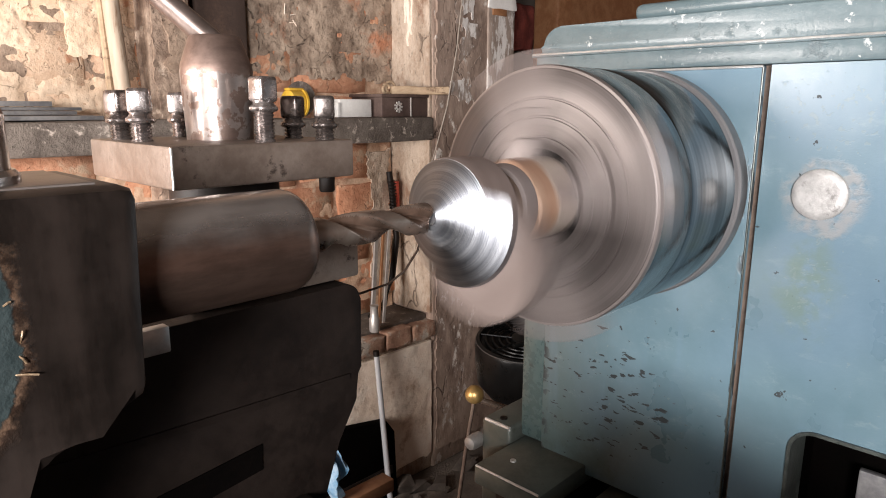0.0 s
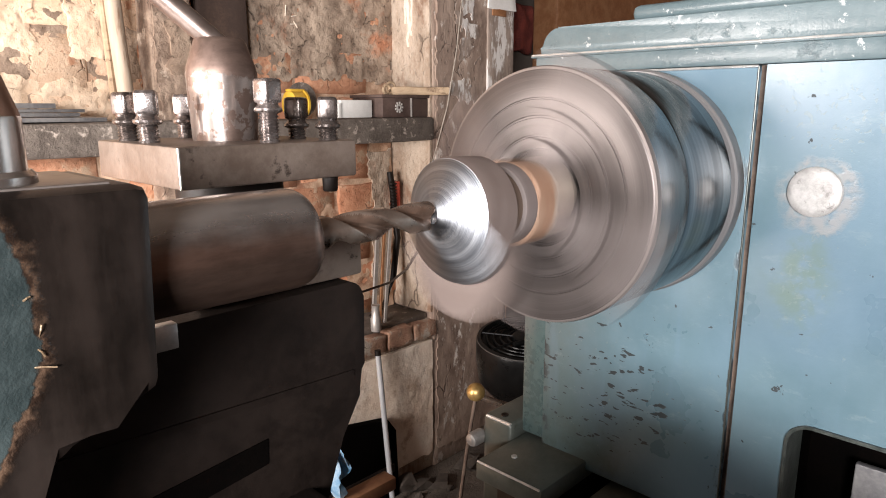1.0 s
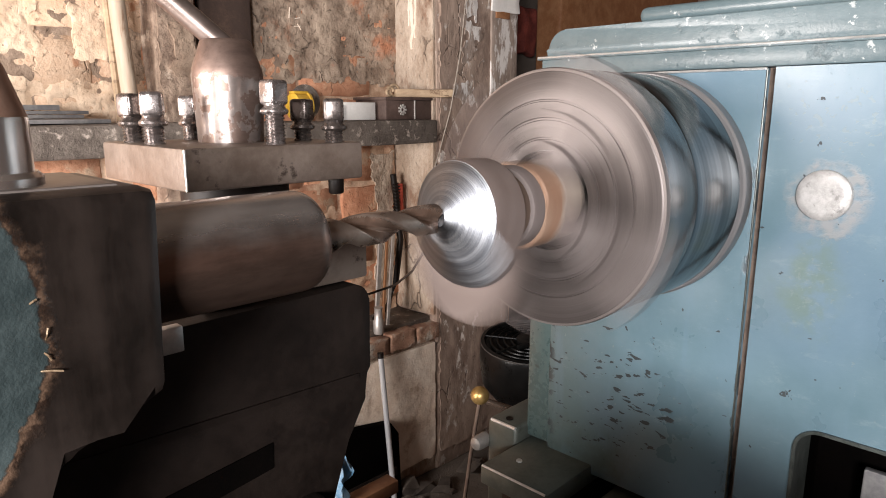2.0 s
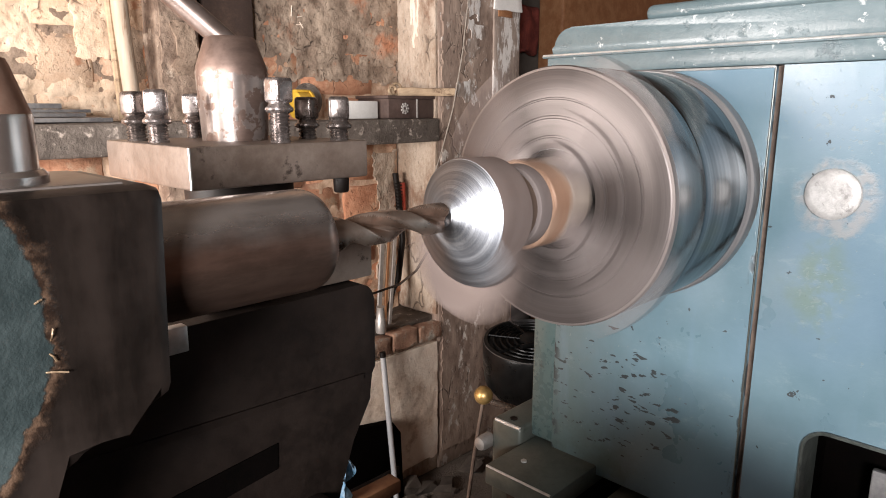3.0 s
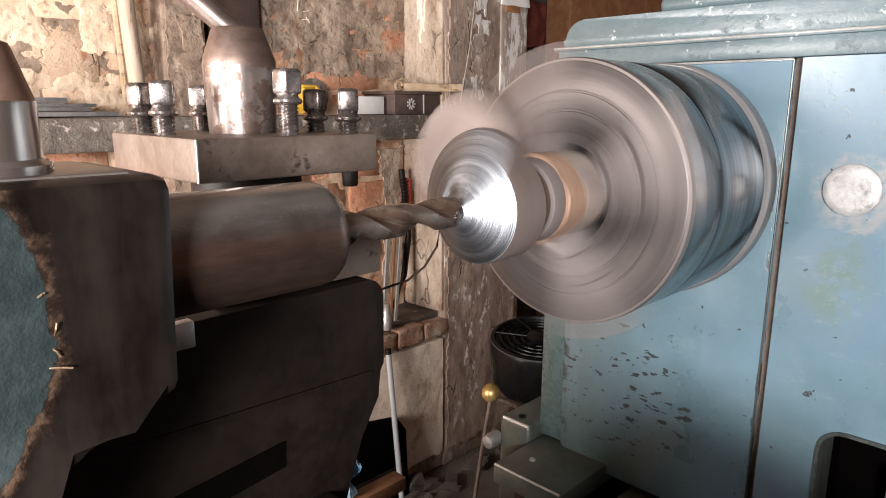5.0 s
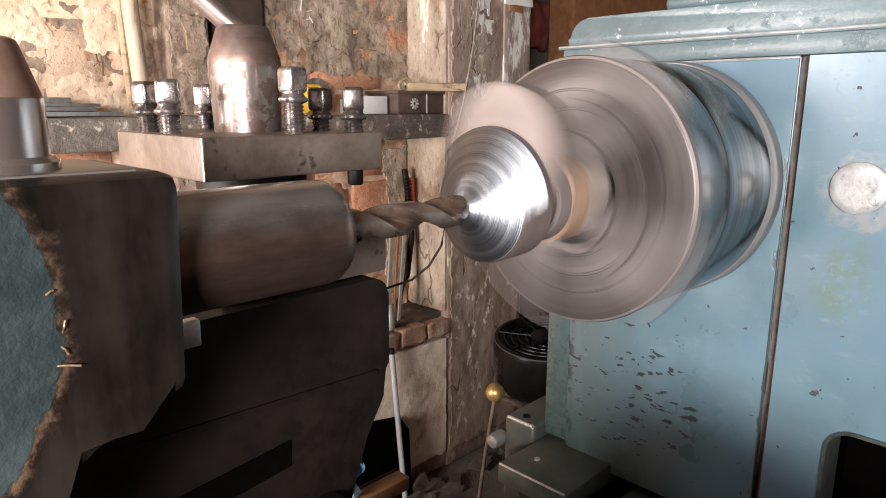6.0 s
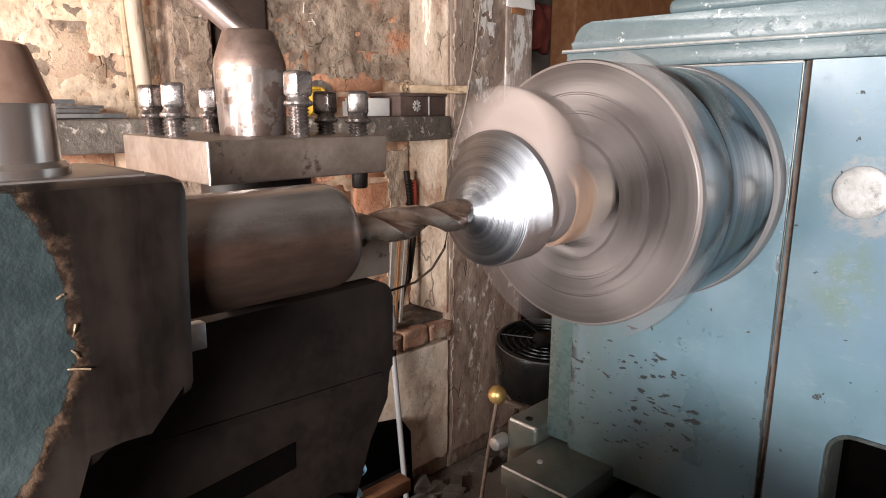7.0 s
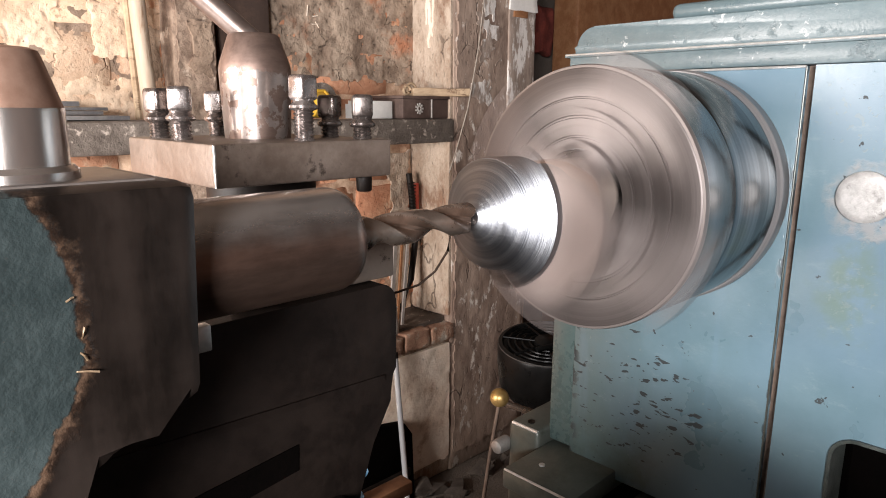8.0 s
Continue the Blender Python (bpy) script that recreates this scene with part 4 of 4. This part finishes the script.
def square_bolt(x, y, head, mat, turn):
    """Square-headed clamp screw: thread, collar and a chamfered head; head is the height of its top."""
    b = thing("clamp_screw", x, y, 0.0565, "square-headed steel clamp screw in the tool post", "bolt", "screws of the tool post")
    prof = [(0.0, 0.0085)]
    z = 0.0
    top = head - 0.0565 - 0.0255
    while z < top - 0.004:
        prof += [(z + 0.0015, 0.0090), (z + 0.0030, 0.0073)]
        z += 0.0030
    bm = turned([(0.0565 + a, r) for a, r in prof] + [(0.0565 + top, 0.0085)], "z", (x, y, 0), 20)
    part("thread", bm, mat, b)
    zc = 0.0565 + top
    part("collar", turned([(zc - 0.0045, 0.0082), (zc - 0.0035, 0.0112), (zc - 0.002, 0.0124), (zc, 0.0120), (zc + 0.0015, 0.0100), (zc + 0.0035, 0.0088), (zc + 0.0055, 0.0094)], "z", (x, y, 0), 28), mat, b)
    bm = block((-0.0094, -0.0094, zc + 0.004), (0.0094, 0.0094, head), 0.0034, 3)
    bmesh.ops.rotate(bm, verts=bm.verts, cent=(0, 0, 0), matrix=Matrix.Rotation(radians(turn), 3, "Z"))
    bmesh.ops.translate(bm, verts=bm.verts, vec=(x, y, 0))
    part("head", bm, mat, b)


for row in ((-0.284, 0.262, 0.1005, M_DARKBOLT, 20), (-0.284, 0.215, 0.1015, M_BOLT, 62), (-0.219, 0.281, 0.100, M_BOLT, 40),
            (-0.209, 0.141, 0.1115, M_BOLT, 8), (-0.150, 0.187, 0.0965, M_DARKBOLT, 30), (-0.146, 0.141, 0.0965, M_DARKBOLT, 55)):
    square_bolt(*row)
part("foot_screw", turned([(0.0085, 0.0062), (0.010, 0.0072), (0.0225, 0.0075)], "z", (-0.150, 0.135, 0), 16), M_CAST, toolpost)

# ---- chuck and workpiece, turning together ----
chuck = thing("lathe_chuck", 0, 0, 0, "large four-jaw steel lathe chuck spinning fast", "lathe chuck")
part("body", turned([(0.035, 0.044), (0.002, 0.0465), (0.0, 0.048), (0.0, 0.1225), (0.0025, 0.125), (0.058, 0.125), (0.059, 0.1246), (0.060, 0.125), (0.158, 0.125), (0.1605, 0.1230), (0.1605, 0.06)], "x", seg=96, caps=False), M_CHUCK, chuck, "dark polished chuck body")
part("face", turned([(0.004, 0.0485), (-0.0015, 0.0485), (-0.0022, 0.0495), (-0.0022, 0.0585), (-0.0014, 0.0592), (-0.0014, 0.0606), (-0.0022, 0.0613), (-0.0022, 0.0765), (-0.0014, 0.0772), (-0.0014, 0.0790), (-0.0022, 0.0797), (-0.0022, 0.0940), (-0.0015, 0.0946), (-0.0015, 0.0958), (-0.0022, 0.0964), (-0.0022, 0.1205), (-0.001, 0.1222), (0.004, 0.1222)], "x", seg=96, caps=False), M_FACE, chuck, "pinkish grey worn chuck face")
part("rim", turned([(0.003, 0.1215), (-0.0012, 0.1218), (-0.0006, 0.1242), (0.0028, 0.1254), (0.0045, 0.1252)], "x", seg=96, caps=False), M_RIM, chuck, "bright worn rim of the face")
# Black disc that paints the darkness of the bore.
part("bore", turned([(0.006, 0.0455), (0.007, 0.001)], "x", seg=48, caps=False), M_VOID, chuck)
# Nearly flush dark band; its colour stands for the shade of the gap.
part("back_hub", turned([(0.159, 0.1215), (0.169, 0.1215)], "x", seg=72), M_SLOT, chuck, "dark band painting the shaded gap between chuck and back plate")
part("back_plate", turned([(0.1650, 0.07), (0.1650, 0.1260), (0.1670, 0.1280), (0.184, 0.1280), (0.187, 0.1265), (0.187, 0.05)], "x", seg=96), M_STEELBAR, chuck, "bright rimmed back plate")
for k in range(4):
    turn4 = Matrix.Rotation(math.pi / 2 * k + radians(20), 3, "X")
    jaw = prism([(-0.022, 0.036), (-0.022, 0.058), (-0.014, 0.058), (-0.014, 0.086), (-0.007, 0.086), (-0.007, 0.139), (0.012, 0.139), (0.012, 0.036)], "y", -0.0155, 0.0155, 0.0012)
    bmesh.ops.rotate(jaw, verts=jaw.verts, cent=(0, 0, 0), matrix=turn4)
    part("jaw", jaw, M_JAW, chuck, "stepped bright chuck jaw")
    for side in (-1, 1):
        # Dark strips laid on the face, painting the shade of the jaw slots.
        slot = block((-0.0032, side * 0.0185 - 0.002, 0.040), (0.0, side * 0.0185 + 0.002, 0.119))
        bmesh.ops.rotate(slot, verts=slot.verts, cent=(0, 0, 0), matrix=turn4)
        part("slot", slot, M_SLOT, chuck)
    key = turned([(0.119, 0.0085), (0.1262, 0.0085), (0.1262, 0.006), (0.120, 0.006)], "z", (0.030, 0, 0), 16)
    bmesh.ops.rotate(key, verts=key.verts, cent=(0, 0, 0), matrix=turn4)
    part("key_socket", key, M_BARE, chuck)

def outline(a):
    """How far the forged head reaches at an angle from its lobe."""
    off, r, c, sn = 0.046, 0.053, math.cos(a), math.sin(a)
    d = r * r - (off * sn) ** 2
    lobe = off * c + math.sqrt(d) if d > 0 and c > 0 else 0.0
    return math.log(math.exp(400 * 0.0455) + math.exp(400 * lobe)) / 400


def head_mesh(front, back, n=96):
    """Front given as (x, r) pairs from the centre out, cut off by the outline; then the flank and the back."""
    bm = bmesh.new()
    rings = []

    def ring(fn):
        rings.append([bm.verts.new(fn(2 * math.pi * i / n)) for i in range(n)])

    def place(x, r, a):
        return (x, -math.sin(a) * r, math.cos(a) * r)

    xs, rs = [p[0] for p in front], [p[1] for p in front]
    for x, r in front:
        def fn(a, x=x, r=r):
            lim = outline(a)
            return place(x, r, a) if r <= lim else place(float(np.interp(lim, rs, xs)), lim, a)
        ring(fn)
    ring(lambda a: place(float(np.interp(outline(a), rs, xs)) + 0.004, outline(a) + 0.001, a))
    ring(lambda a: place(back - 0.004, outline(a), a))
    ring(lambda a: place(back, outline(a) - 0.005, a))
    ring(lambda a: place(back, 0.02, a))
    for k in range(len(rings) - 1):
        for i in range(n):
            j = (i + 1) % n
            f = bm.faces.new((rings[k][i], rings[k][j], rings[k + 1][j], rings[k + 1][i]))
            f.material_index = 0 if k < len(front) - 3 else 1
    return bm


work = thing("workpiece", -0.1, 0, 0, "forged steel part with a turned bright nose and one lobe", "workpiece")
front = [(-0.1478, 0.001)]
for i in range(13):  # shallow steps left by the tool
    u = i / 12
    r, x = 0.0075 + 0.0552 * u, -0.1490 + 0.0285 * u
    front += [(x, r), (x + 0.0006, r + 0.0004)]
front += [(-0.1160, 0.0645), (-0.1150, 0.067), (-0.1135, 0.110)]
hm = part("turned_head", head_mesh(front, -0.088), M_TURNED, work, "bright turned cone on a forged lobe")
hm.data.materials.append(M_RAW)


def squared(profile, power=3.2, seg=64):
    """A bar with softly squared sides, from (place along the axis, half width) pairs."""
    bm = turned(profile, "x", seg=seg)
    for v in bm.verts:
        r = math.hypot(v.co.y, v.co.z)
        if r > 1e-6:
            c, sn = abs(v.co.y / r), abs(v.co.z / r)
            k = (c ** power + sn ** power) ** (-1 / power)
            v.co.y, v.co.z = v.co.y * k, v.co.z * k
    return bm


part("groove", turned([(-0.090, 0.0320), (-0.066, 0.0325)], "x", seg=64), M_GROOVE, work, "dark groove behind the flange")
part("collar", turned([(-0.068, 0.0320), (-0.0665, 0.0360), (-0.064, 0.0372), (-0.053, 0.0376), (-0.0515, 0.0365)], "x", seg=64), M_JAW, work, "grey turned collar")
part("neck", squared([(-0.0525, 0.0355), (-0.0515, 0.0365), (-0.026, 0.0365)]), M_NECK, work, "rust-brown forged neck")
part("grip", squared([(-0.0262, 0.0363), (0.012, 0.0363)]), M_GRIP, work, "pale scoured end gripped by the jaws")

# ---- things on the shelf ----
SH = 0.057
white = thing("card_box", 0.755, 1.245, SH, "small white cardboard box on the shelf", "box")
part("carton", block((0.700, 1.235, SH), (0.822, 1.30, 0.110), 0.002), M_WHITE, white)
part("flap", block((0.690, 1.232, SH), (0.7015, 1.30, 0.100), 0.001), M_WHITE, white)

box = thing("tool_box", 0.95, 1.27, SH, "dark wooden box with a pale flower mark, on the shelf", "box")
bm = block((0.835, 1.2, SH), (1.030, 1.35, 0.117), 0.002)
part("case", bm, M_DARKBOX, box)
part("lid", block((0.828, 1.193, 0.1175), (1.031, 1.355, 0.127), 0.002), M_DARKBOX, box)
part("corner_strip", block((0.952, 1.196, SH + 0.001), (0.957, 1.1995, 0.117), 0.0005), M_LIGHTBAR, box)
bm = bmesh.new()
for i in range(9):
    a = 2 * math.pi * i / 9
    for k in (0.008, 0.0145):
        px, pz = 0.902 + math.cos(a) * k, 0.088 + math.sin(a) * k
        block((px - 0.0032, 1.1968, pz - 0.0032), (px + 0.0032, 1.1995, pz + 0.0032), 0.0008, 1, bm)
part("flower_mark", bm, M_LIGHTBAR, box, "pale painted flower mark")

stick = thing("wood_offcut", 0.98, 1.28, 0.1275, "weathered wooden offcut with a coiled end on the box", "wood")
bm = block((0.925, 1.234, 0.1275), (1.118, 1.264, 0.1525), 0.004)
bmesh.ops.rotate(bm, verts=bm.verts, cent=(0.93, 1.262, 0.14), matrix=Matrix.Rotation(radians(-31), 3, "Z"))
part("slat", rough(bm, 0.003, 30.0, 3), M_WOOD, stick)
bm = bmesh.new()
for c, r in (((0.905, 1.258, 0.1455), 0.0125), ((0.926, 1.262, 0.1495), 0.017)):
    ring = [(c[0] + math.cos(2 * math.pi * i / 20) * r, c[1] + 0.008 * i / 20, c[2] + math.sin(2 * math.pi * i / 20) * r) for i in range(21)]
    rod(ring, 0.0048, 10, bm)
part("coil", bm, M_WOOD, stick)

tape = thing("tape_reel", 0.56, 1.25, SH, "yellow plastic reel with a grey disc on the shelf", "reel")
part("drum", turned([(-0.022, 0.032), (-0.02, 0.037), (0.016, 0.037), (0.019, 0.034)], "x", (0.552, 1.25, SH + 0.0395), 40), M_YELLOW, tape)
part("flange", turned([(0.019, 0.0405), (0.025, 0.0405)], "x", (0.552, 1.25, SH + 0.041), 40), M_YELLOW, tape)
part("grip", block((0.528, 1.235, SH + 0.074), (0.578, 1.262, SH + 0.082), 0.003), M_YELLOW, tape)
disc = thing("cutting_disc", 0.60, 1.33, SH, "grey abrasive cutting disc leaning at the wall", "disc")
part("disc", turned([(-0.0015, 0.052), (0.0015, 0.052)], "y", (0.625, 1.325, SH + 0.0525), 48), M_CONCRETE, disc)
part("disc_label", turned([(-0.0022, 0.022), (0.0, 0.022)], "y", (0.625, 1.325, SH + 0.0525), 32), M_DARKBOX, disc)

for k, (x0, x1, y0, z0, th, tilt) in enumerate(((-0.62, 0.028, 1.20, SH, 0.009, 1.0), (-0.60, 0.020, 1.255, SH, 0.010, -1.5), (-0.66, -0.02, 1.215, SH + 0.011, 0.008, 2.0), (-0.62, -0.004, 1.25, SH + 0.020, 0.007, -1.0), (-0.70, -0.062, 1.235, SH + 0.0285, 0.011, 1.5))):
    bar = thing("flat_bar", (x0 + x1) / 2, y0 + 0.02, z0, "grey flat steel bar in a loose stack on the shelf", "steel bar", "stack of flat bars")
    bm = block((x0, y0, z0), (x1, y0 + 0.042, z0 + th), 0.001)
    bmesh.ops.rotate(bm, verts=bm.verts, cent=((x0 + x1) / 2, y0, z0), matrix=Matrix.Rotation(radians(tilt), 3, "Z"))
    part("bar", bm, M_STEELBAR, bar)

pole = thing("wooden_pole", 0.115, 1.26, SH, "pale peeled wooden pole standing on the shelf", "pole")
part("shaft", rod([(0.112, 1.30, SH), (0.110, 1.305, 0.14), (0.106, 1.315, 0.30), (0.098, 1.335, 0.8), (0.090, 1.35, 1.3)], 0.0185, 20), M_PALE, pole)
part("split_lath", rod([(0.090, 1.322, SH), (0.086, 1.33, 0.3), (0.078, 1.345, 0.8)], 0.008, 8), M_WOOD, pole)

# ---- tools in the alcove, standing on the ledge ----
for x0, x1, mat, w in ((0.818, 0.905, M_LIGHTBAR, 0.016), (0.868, 0.962, M_LIGHTBAR, 0.013), (0.846, 0.935, M_ORANGE, 0.010)):
    bar = thing("leaning_bar", x0, 1.26, -0.63, "narrow steel bar leaning in the wall alcove", "steel bar", "bars in the alcove")
    bm = bmesh.new()
    d = Vector((x1 - x0, 0.07, 0.30))
    low, high = Vector((x0, 1.25, -0.627)), Vector((x0, 1.25, -0.627)) + d * 1.15
    vs = [bm.verts.new(p + Vector((sx * w / 2, sy * 0.004, 0))) for p in (low, high) for sx, sy in ((-1, -1), (1, -1), (1, 1), (-1, 1))]
    for q in ((0, 1, 2, 3), (7, 6, 5, 4), (0, 4, 5, 1), (1, 5, 6, 2), (2, 6, 7, 3), (3, 7, 4, 0)):
        bm.faces.new([vs[i] for i in q])
    bmesh.ops.bevel(bm, geom=bm.edges[:], offset=0.001, segments=1, affect="EDGES")
    part("bar", bm, mat, bar)
saw = thing("hacksaw", 0.96, 1.30, -0.63, "dark bow saw with a red grip hanging in the alcove", "saw")
part("frame", rod([(0.86, 1.31, -0.622), (0.925, 1.31, -0.585), (0.968, 1.315, -0.50), (0.995, 1.32, -0.36), (0.985, 1.33, -0.20), (0.978, 1.335, -0.13)], 0.011, 10), M_CAST, saw)
part("grip", rod([(1.006, 1.335, -0.165), (1.008, 1.335, -0.26)], 0.013, 14), M_RED, saw, "red plastic grip")
coil = [(0.978 + math.cos(i * 0.9) * 0.011, 1.318 + math.sin(i * 0.9) * 0.011, -0.16 - i * 0.0016) for i in range(60)]
part("spring", rod(coil, 0.0022, 6), M_CAST, saw)
can = thing("small_can", 0.827, 1.215, -0.63, "small scuffed metal can on the ledge", "can")
part("can_body", turned([(-0.628, 0.016), (-0.62, 0.0175), (-0.585, 0.0175), (-0.578, 0.014), (-0.545, 0.013), (-0.54, 0.015)], "z", (0.792, 1.205, 0), 24), M_LIGHTBAR, can)

# ---- floor side: rod, bucket, rag, rubble ----
chrome = thing("steel_rod", 0.77, 1.10, -H, "bright steel rod leaning against the low wall", "steel rod")
part("shaft", rod([(0.765, 1.105, -H), (0.7625, 1.163, -0.69)], 0.0092, 20), M_CHROME, chrome)
part("cap", rod([(0.7625, 1.1625, -0.694), (0.7624, 1.1645, -0.677)], 0.0100, 20), M_CAST, chrome)
# The sheet's right part is drawn wider to paint the rod's shadow.
plate = thing("steel_plate", 0.70, 1.15, -H, "black steel plate leaning on the low wall, widened for the rod's shadow", "plate")
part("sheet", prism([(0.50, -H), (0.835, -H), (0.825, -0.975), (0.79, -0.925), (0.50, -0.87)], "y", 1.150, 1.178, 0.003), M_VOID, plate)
part("rib", block((0.52, 1.142, -1.12), (0.81, 1.150, -1.09), 0.002), M_CAST, plate)
rag = thing("rag", 0.44, 0.94, -0.93, "crumpled blue and white rag on an orange bar", "rag")
bm = bmesh.new()
bmesh.ops.create_grid(bm, x_segments=10, y_segments=10, size=0.5)
for v in bm.verts:
    u, w = v.co.x, v.co.y
    v.co = Vector((0.418 + u * 0.042 + 0.008 * math.sin(w * 9), 0.93 + 0.025 * math.sin(u * 7 + w * 5), -0.868 + w * 0.13 + 0.015 * math.sin(u * 11)))
bmesh.ops.solidify(bm, geom=bm.faces[:], thickness=0.003)
part("cloth", bm, M_CLOTH, rag)
bench = thing("rusty_bar", 0.47, 0.93, -H, "rust-orange steel bar on a dark trestle", "steel bar")
part("bar", block((0.33, 0.90, -0.985), (0.60, 0.95, -0.945), 0.004), M_RUSTBAR, bench)
part("leg", block((0.36, 0.91, -H), (0.40, 0.95, -0.985), 0.003), M_CAST, bench)
part("leg", block((0.53, 0.91, -H), (0.57, 0.95, -0.985), 0.003), M_CAST, bench)
rng = random.Random(11)
for i in range(14):
    x, y, r = rng.uniform(0.86, 1.45), rng.uniform(1.0, 1.16), rng.uniform(0.02, 0.045)
    bm = bmesh.new()
    bmesh.ops.create_icosphere(bm, subdivisions=1, radius=r, matrix=Matrix.Translation((x, y, -H + r * 0.4)) @ Matrix.Diagonal((1.2, 0.8, 0.6, 1)))
    rough(bm, r * 0.9, 30.0)
    stone = thing("rubble_stone", x, y, -H, "broken lump of brick rubble on the floor", "rubble", "rubble by the pillar")
    part("lump", bm, M_RUBBLE, stone)

motor = thing("black_motor", 0.62, 0.47, -H, "scratched black drum-shaped motor on a post behind the headstock", "motor")
MC = Vector((0.60, 0.455, -0.465))
tilt = Matrix.Rotation(radians(7), 3, Vector((0.59, -0.81, 0)))


def motor_part(name, bm, mat, label=""):
    bmesh.ops.translate(bm, verts=bm.verts, vec=(0, 0, -0.012))
    bmesh.ops.rotate(bm, verts=bm.verts, cent=MC, matrix=tilt)
    return part(name, bm, mat, motor, label)


motor_part("shell", turned([(-0.535, 0.05), (-0.525, 0.085), (-0.495, 0.106), (-0.445, 0.111), (-0.405, 0.111), (-0.398, 0.108), (-0.396, 0.101), (-0.404, 0.097), (-0.408, 0.03), (-0.408, 0.01)], "z", (MC.x, MC.y, 0), 56), M_BLACK)
motor_part("bright_ring", turned([(-0.4005, 0.1094), (-0.3990, 0.1096), (-0.3982, 0.1088)], "z", (MC.x, MC.y, 0), 56, None, False), M_PLATE, "worn bright ring round the rim")
for r in (0.040, 0.056, 0.071, 0.086):
    motor_part("guard_ring", rod([(MC.x + math.cos(2 * math.pi * i / 36) * r, MC.y + math.sin(2 * math.pi * i / 36) * r, -0.400) for i in range(37)], 0.0028, 8), M_BLACK)
for k in range(7):
    a = 2 * math.pi * k / 7 + 0.3
    c, sn = math.cos(a), math.sin(a)
    motor_part("rib", rod([(MC.x + c * 0.028, MC.y + sn * 0.028, -0.398), (MC.x + c * 0.099, MC.y + sn * 0.099, -0.397)], 0.0024, 8), M_BLACK)
motor_part("hub", turned([(-0.408, 0.031), (-0.394, 0.030), (-0.391, 0.025)], "z", (MC.x, MC.y, 0), 32), M_BLACK)
motor_part("pin", rod([(MC.x - 0.055, MC.y - 0.01, -0.392), (MC.x + 0.03, MC.y - 0.05, -0.388)], 0.006, 10), M_BLACK)
part("post", block((0.56, 0.415, -H), (0.64, 0.495, -0.54), 0.004), M_CAST, motor)

# ---- hanging string, wire, tag ----
string = thing("string", 1.05, 1.12, 0.0, "thin dusty string hanging from the ceiling beside the pillar", "string")
part("cord", rod([(1.20, 1.12, 1.55), (1.13, 1.12, 0.60), (1.107, 1.12, 0.421), (1.083, 1.12, 0.265), (1.05, 1.13, 0.088), (1.019, 1.15, -0.046), (1.012, 1.175, -0.12)], 0.0022, 8), M_TWINE, string)
wire = thing("bent_wire", 0.0, 0.25, -0.14, "thin bent wire sticking out of the carriage", "wire")
part("wire", rod([(-0.16, 0.25, -0.125), (-0.06, 0.25, -0.142), (-0.017, 0.25, -0.140), (0.024, 0.25, -0.137), (0.054, 0.25, -0.124), (0.077, 0.25, -0.100), (0.084, 0.25, -0.07)], 0.0016, 8), M_WIRE, wire)
tag = thing("hanging_tag", 1.37, 1.17, 0.41, "torn white and orange paper tag nailed to the board", "tag")
part("paper", rough(block((1.296, 1.168, 0.425), (1.45, 1.1765, 0.60), 0.002), 0.006, 25.0, 4), M_WHITE, tag)
part("back_sheet", rough(block((1.325, 1.171, 0.402), (1.40, 1.1772, 0.60), 0.002), 0.004, 25.0, 3), M_ORANGE, tag)
red = thing("red_rag", 2.07, 1.57, 0.40, "faded red cloth hanging in the dark recess", "cloth")
part("cloth", rough(block((1.99, 1.56, 0.34), (2.10, 1.637, 0.56), 0.02), 0.02, 12.0, 5), M_REDCLOTH, red)

bricks()


# ---- motion ----
SPIN = -1409.5
SLIP_T = (0.0, 0.5, 1.0, 1.5, 3.0, 3.5, 4.0, 4.5, 6.0, 6.5, 7.0, 7.5, 8.0)
SLIP = (-18, 20, -8, -25, -55, -42, -64, -5, 24, 4, 4, -6, 52)


def motions():
    rows = []
    for k in range(-1, 242):
        t = k / 30
        a = 163 + SPIN * t + float(np.interp(t, SLIP_T, SLIP))
        rows.append((t, a))
    walk(chuck, [(t, pose(0, 0, H, a)) for t, a in rows])
    walk(work, [(t, pose(-0.1, 0, H, a)) for t, a in rows])


motions()
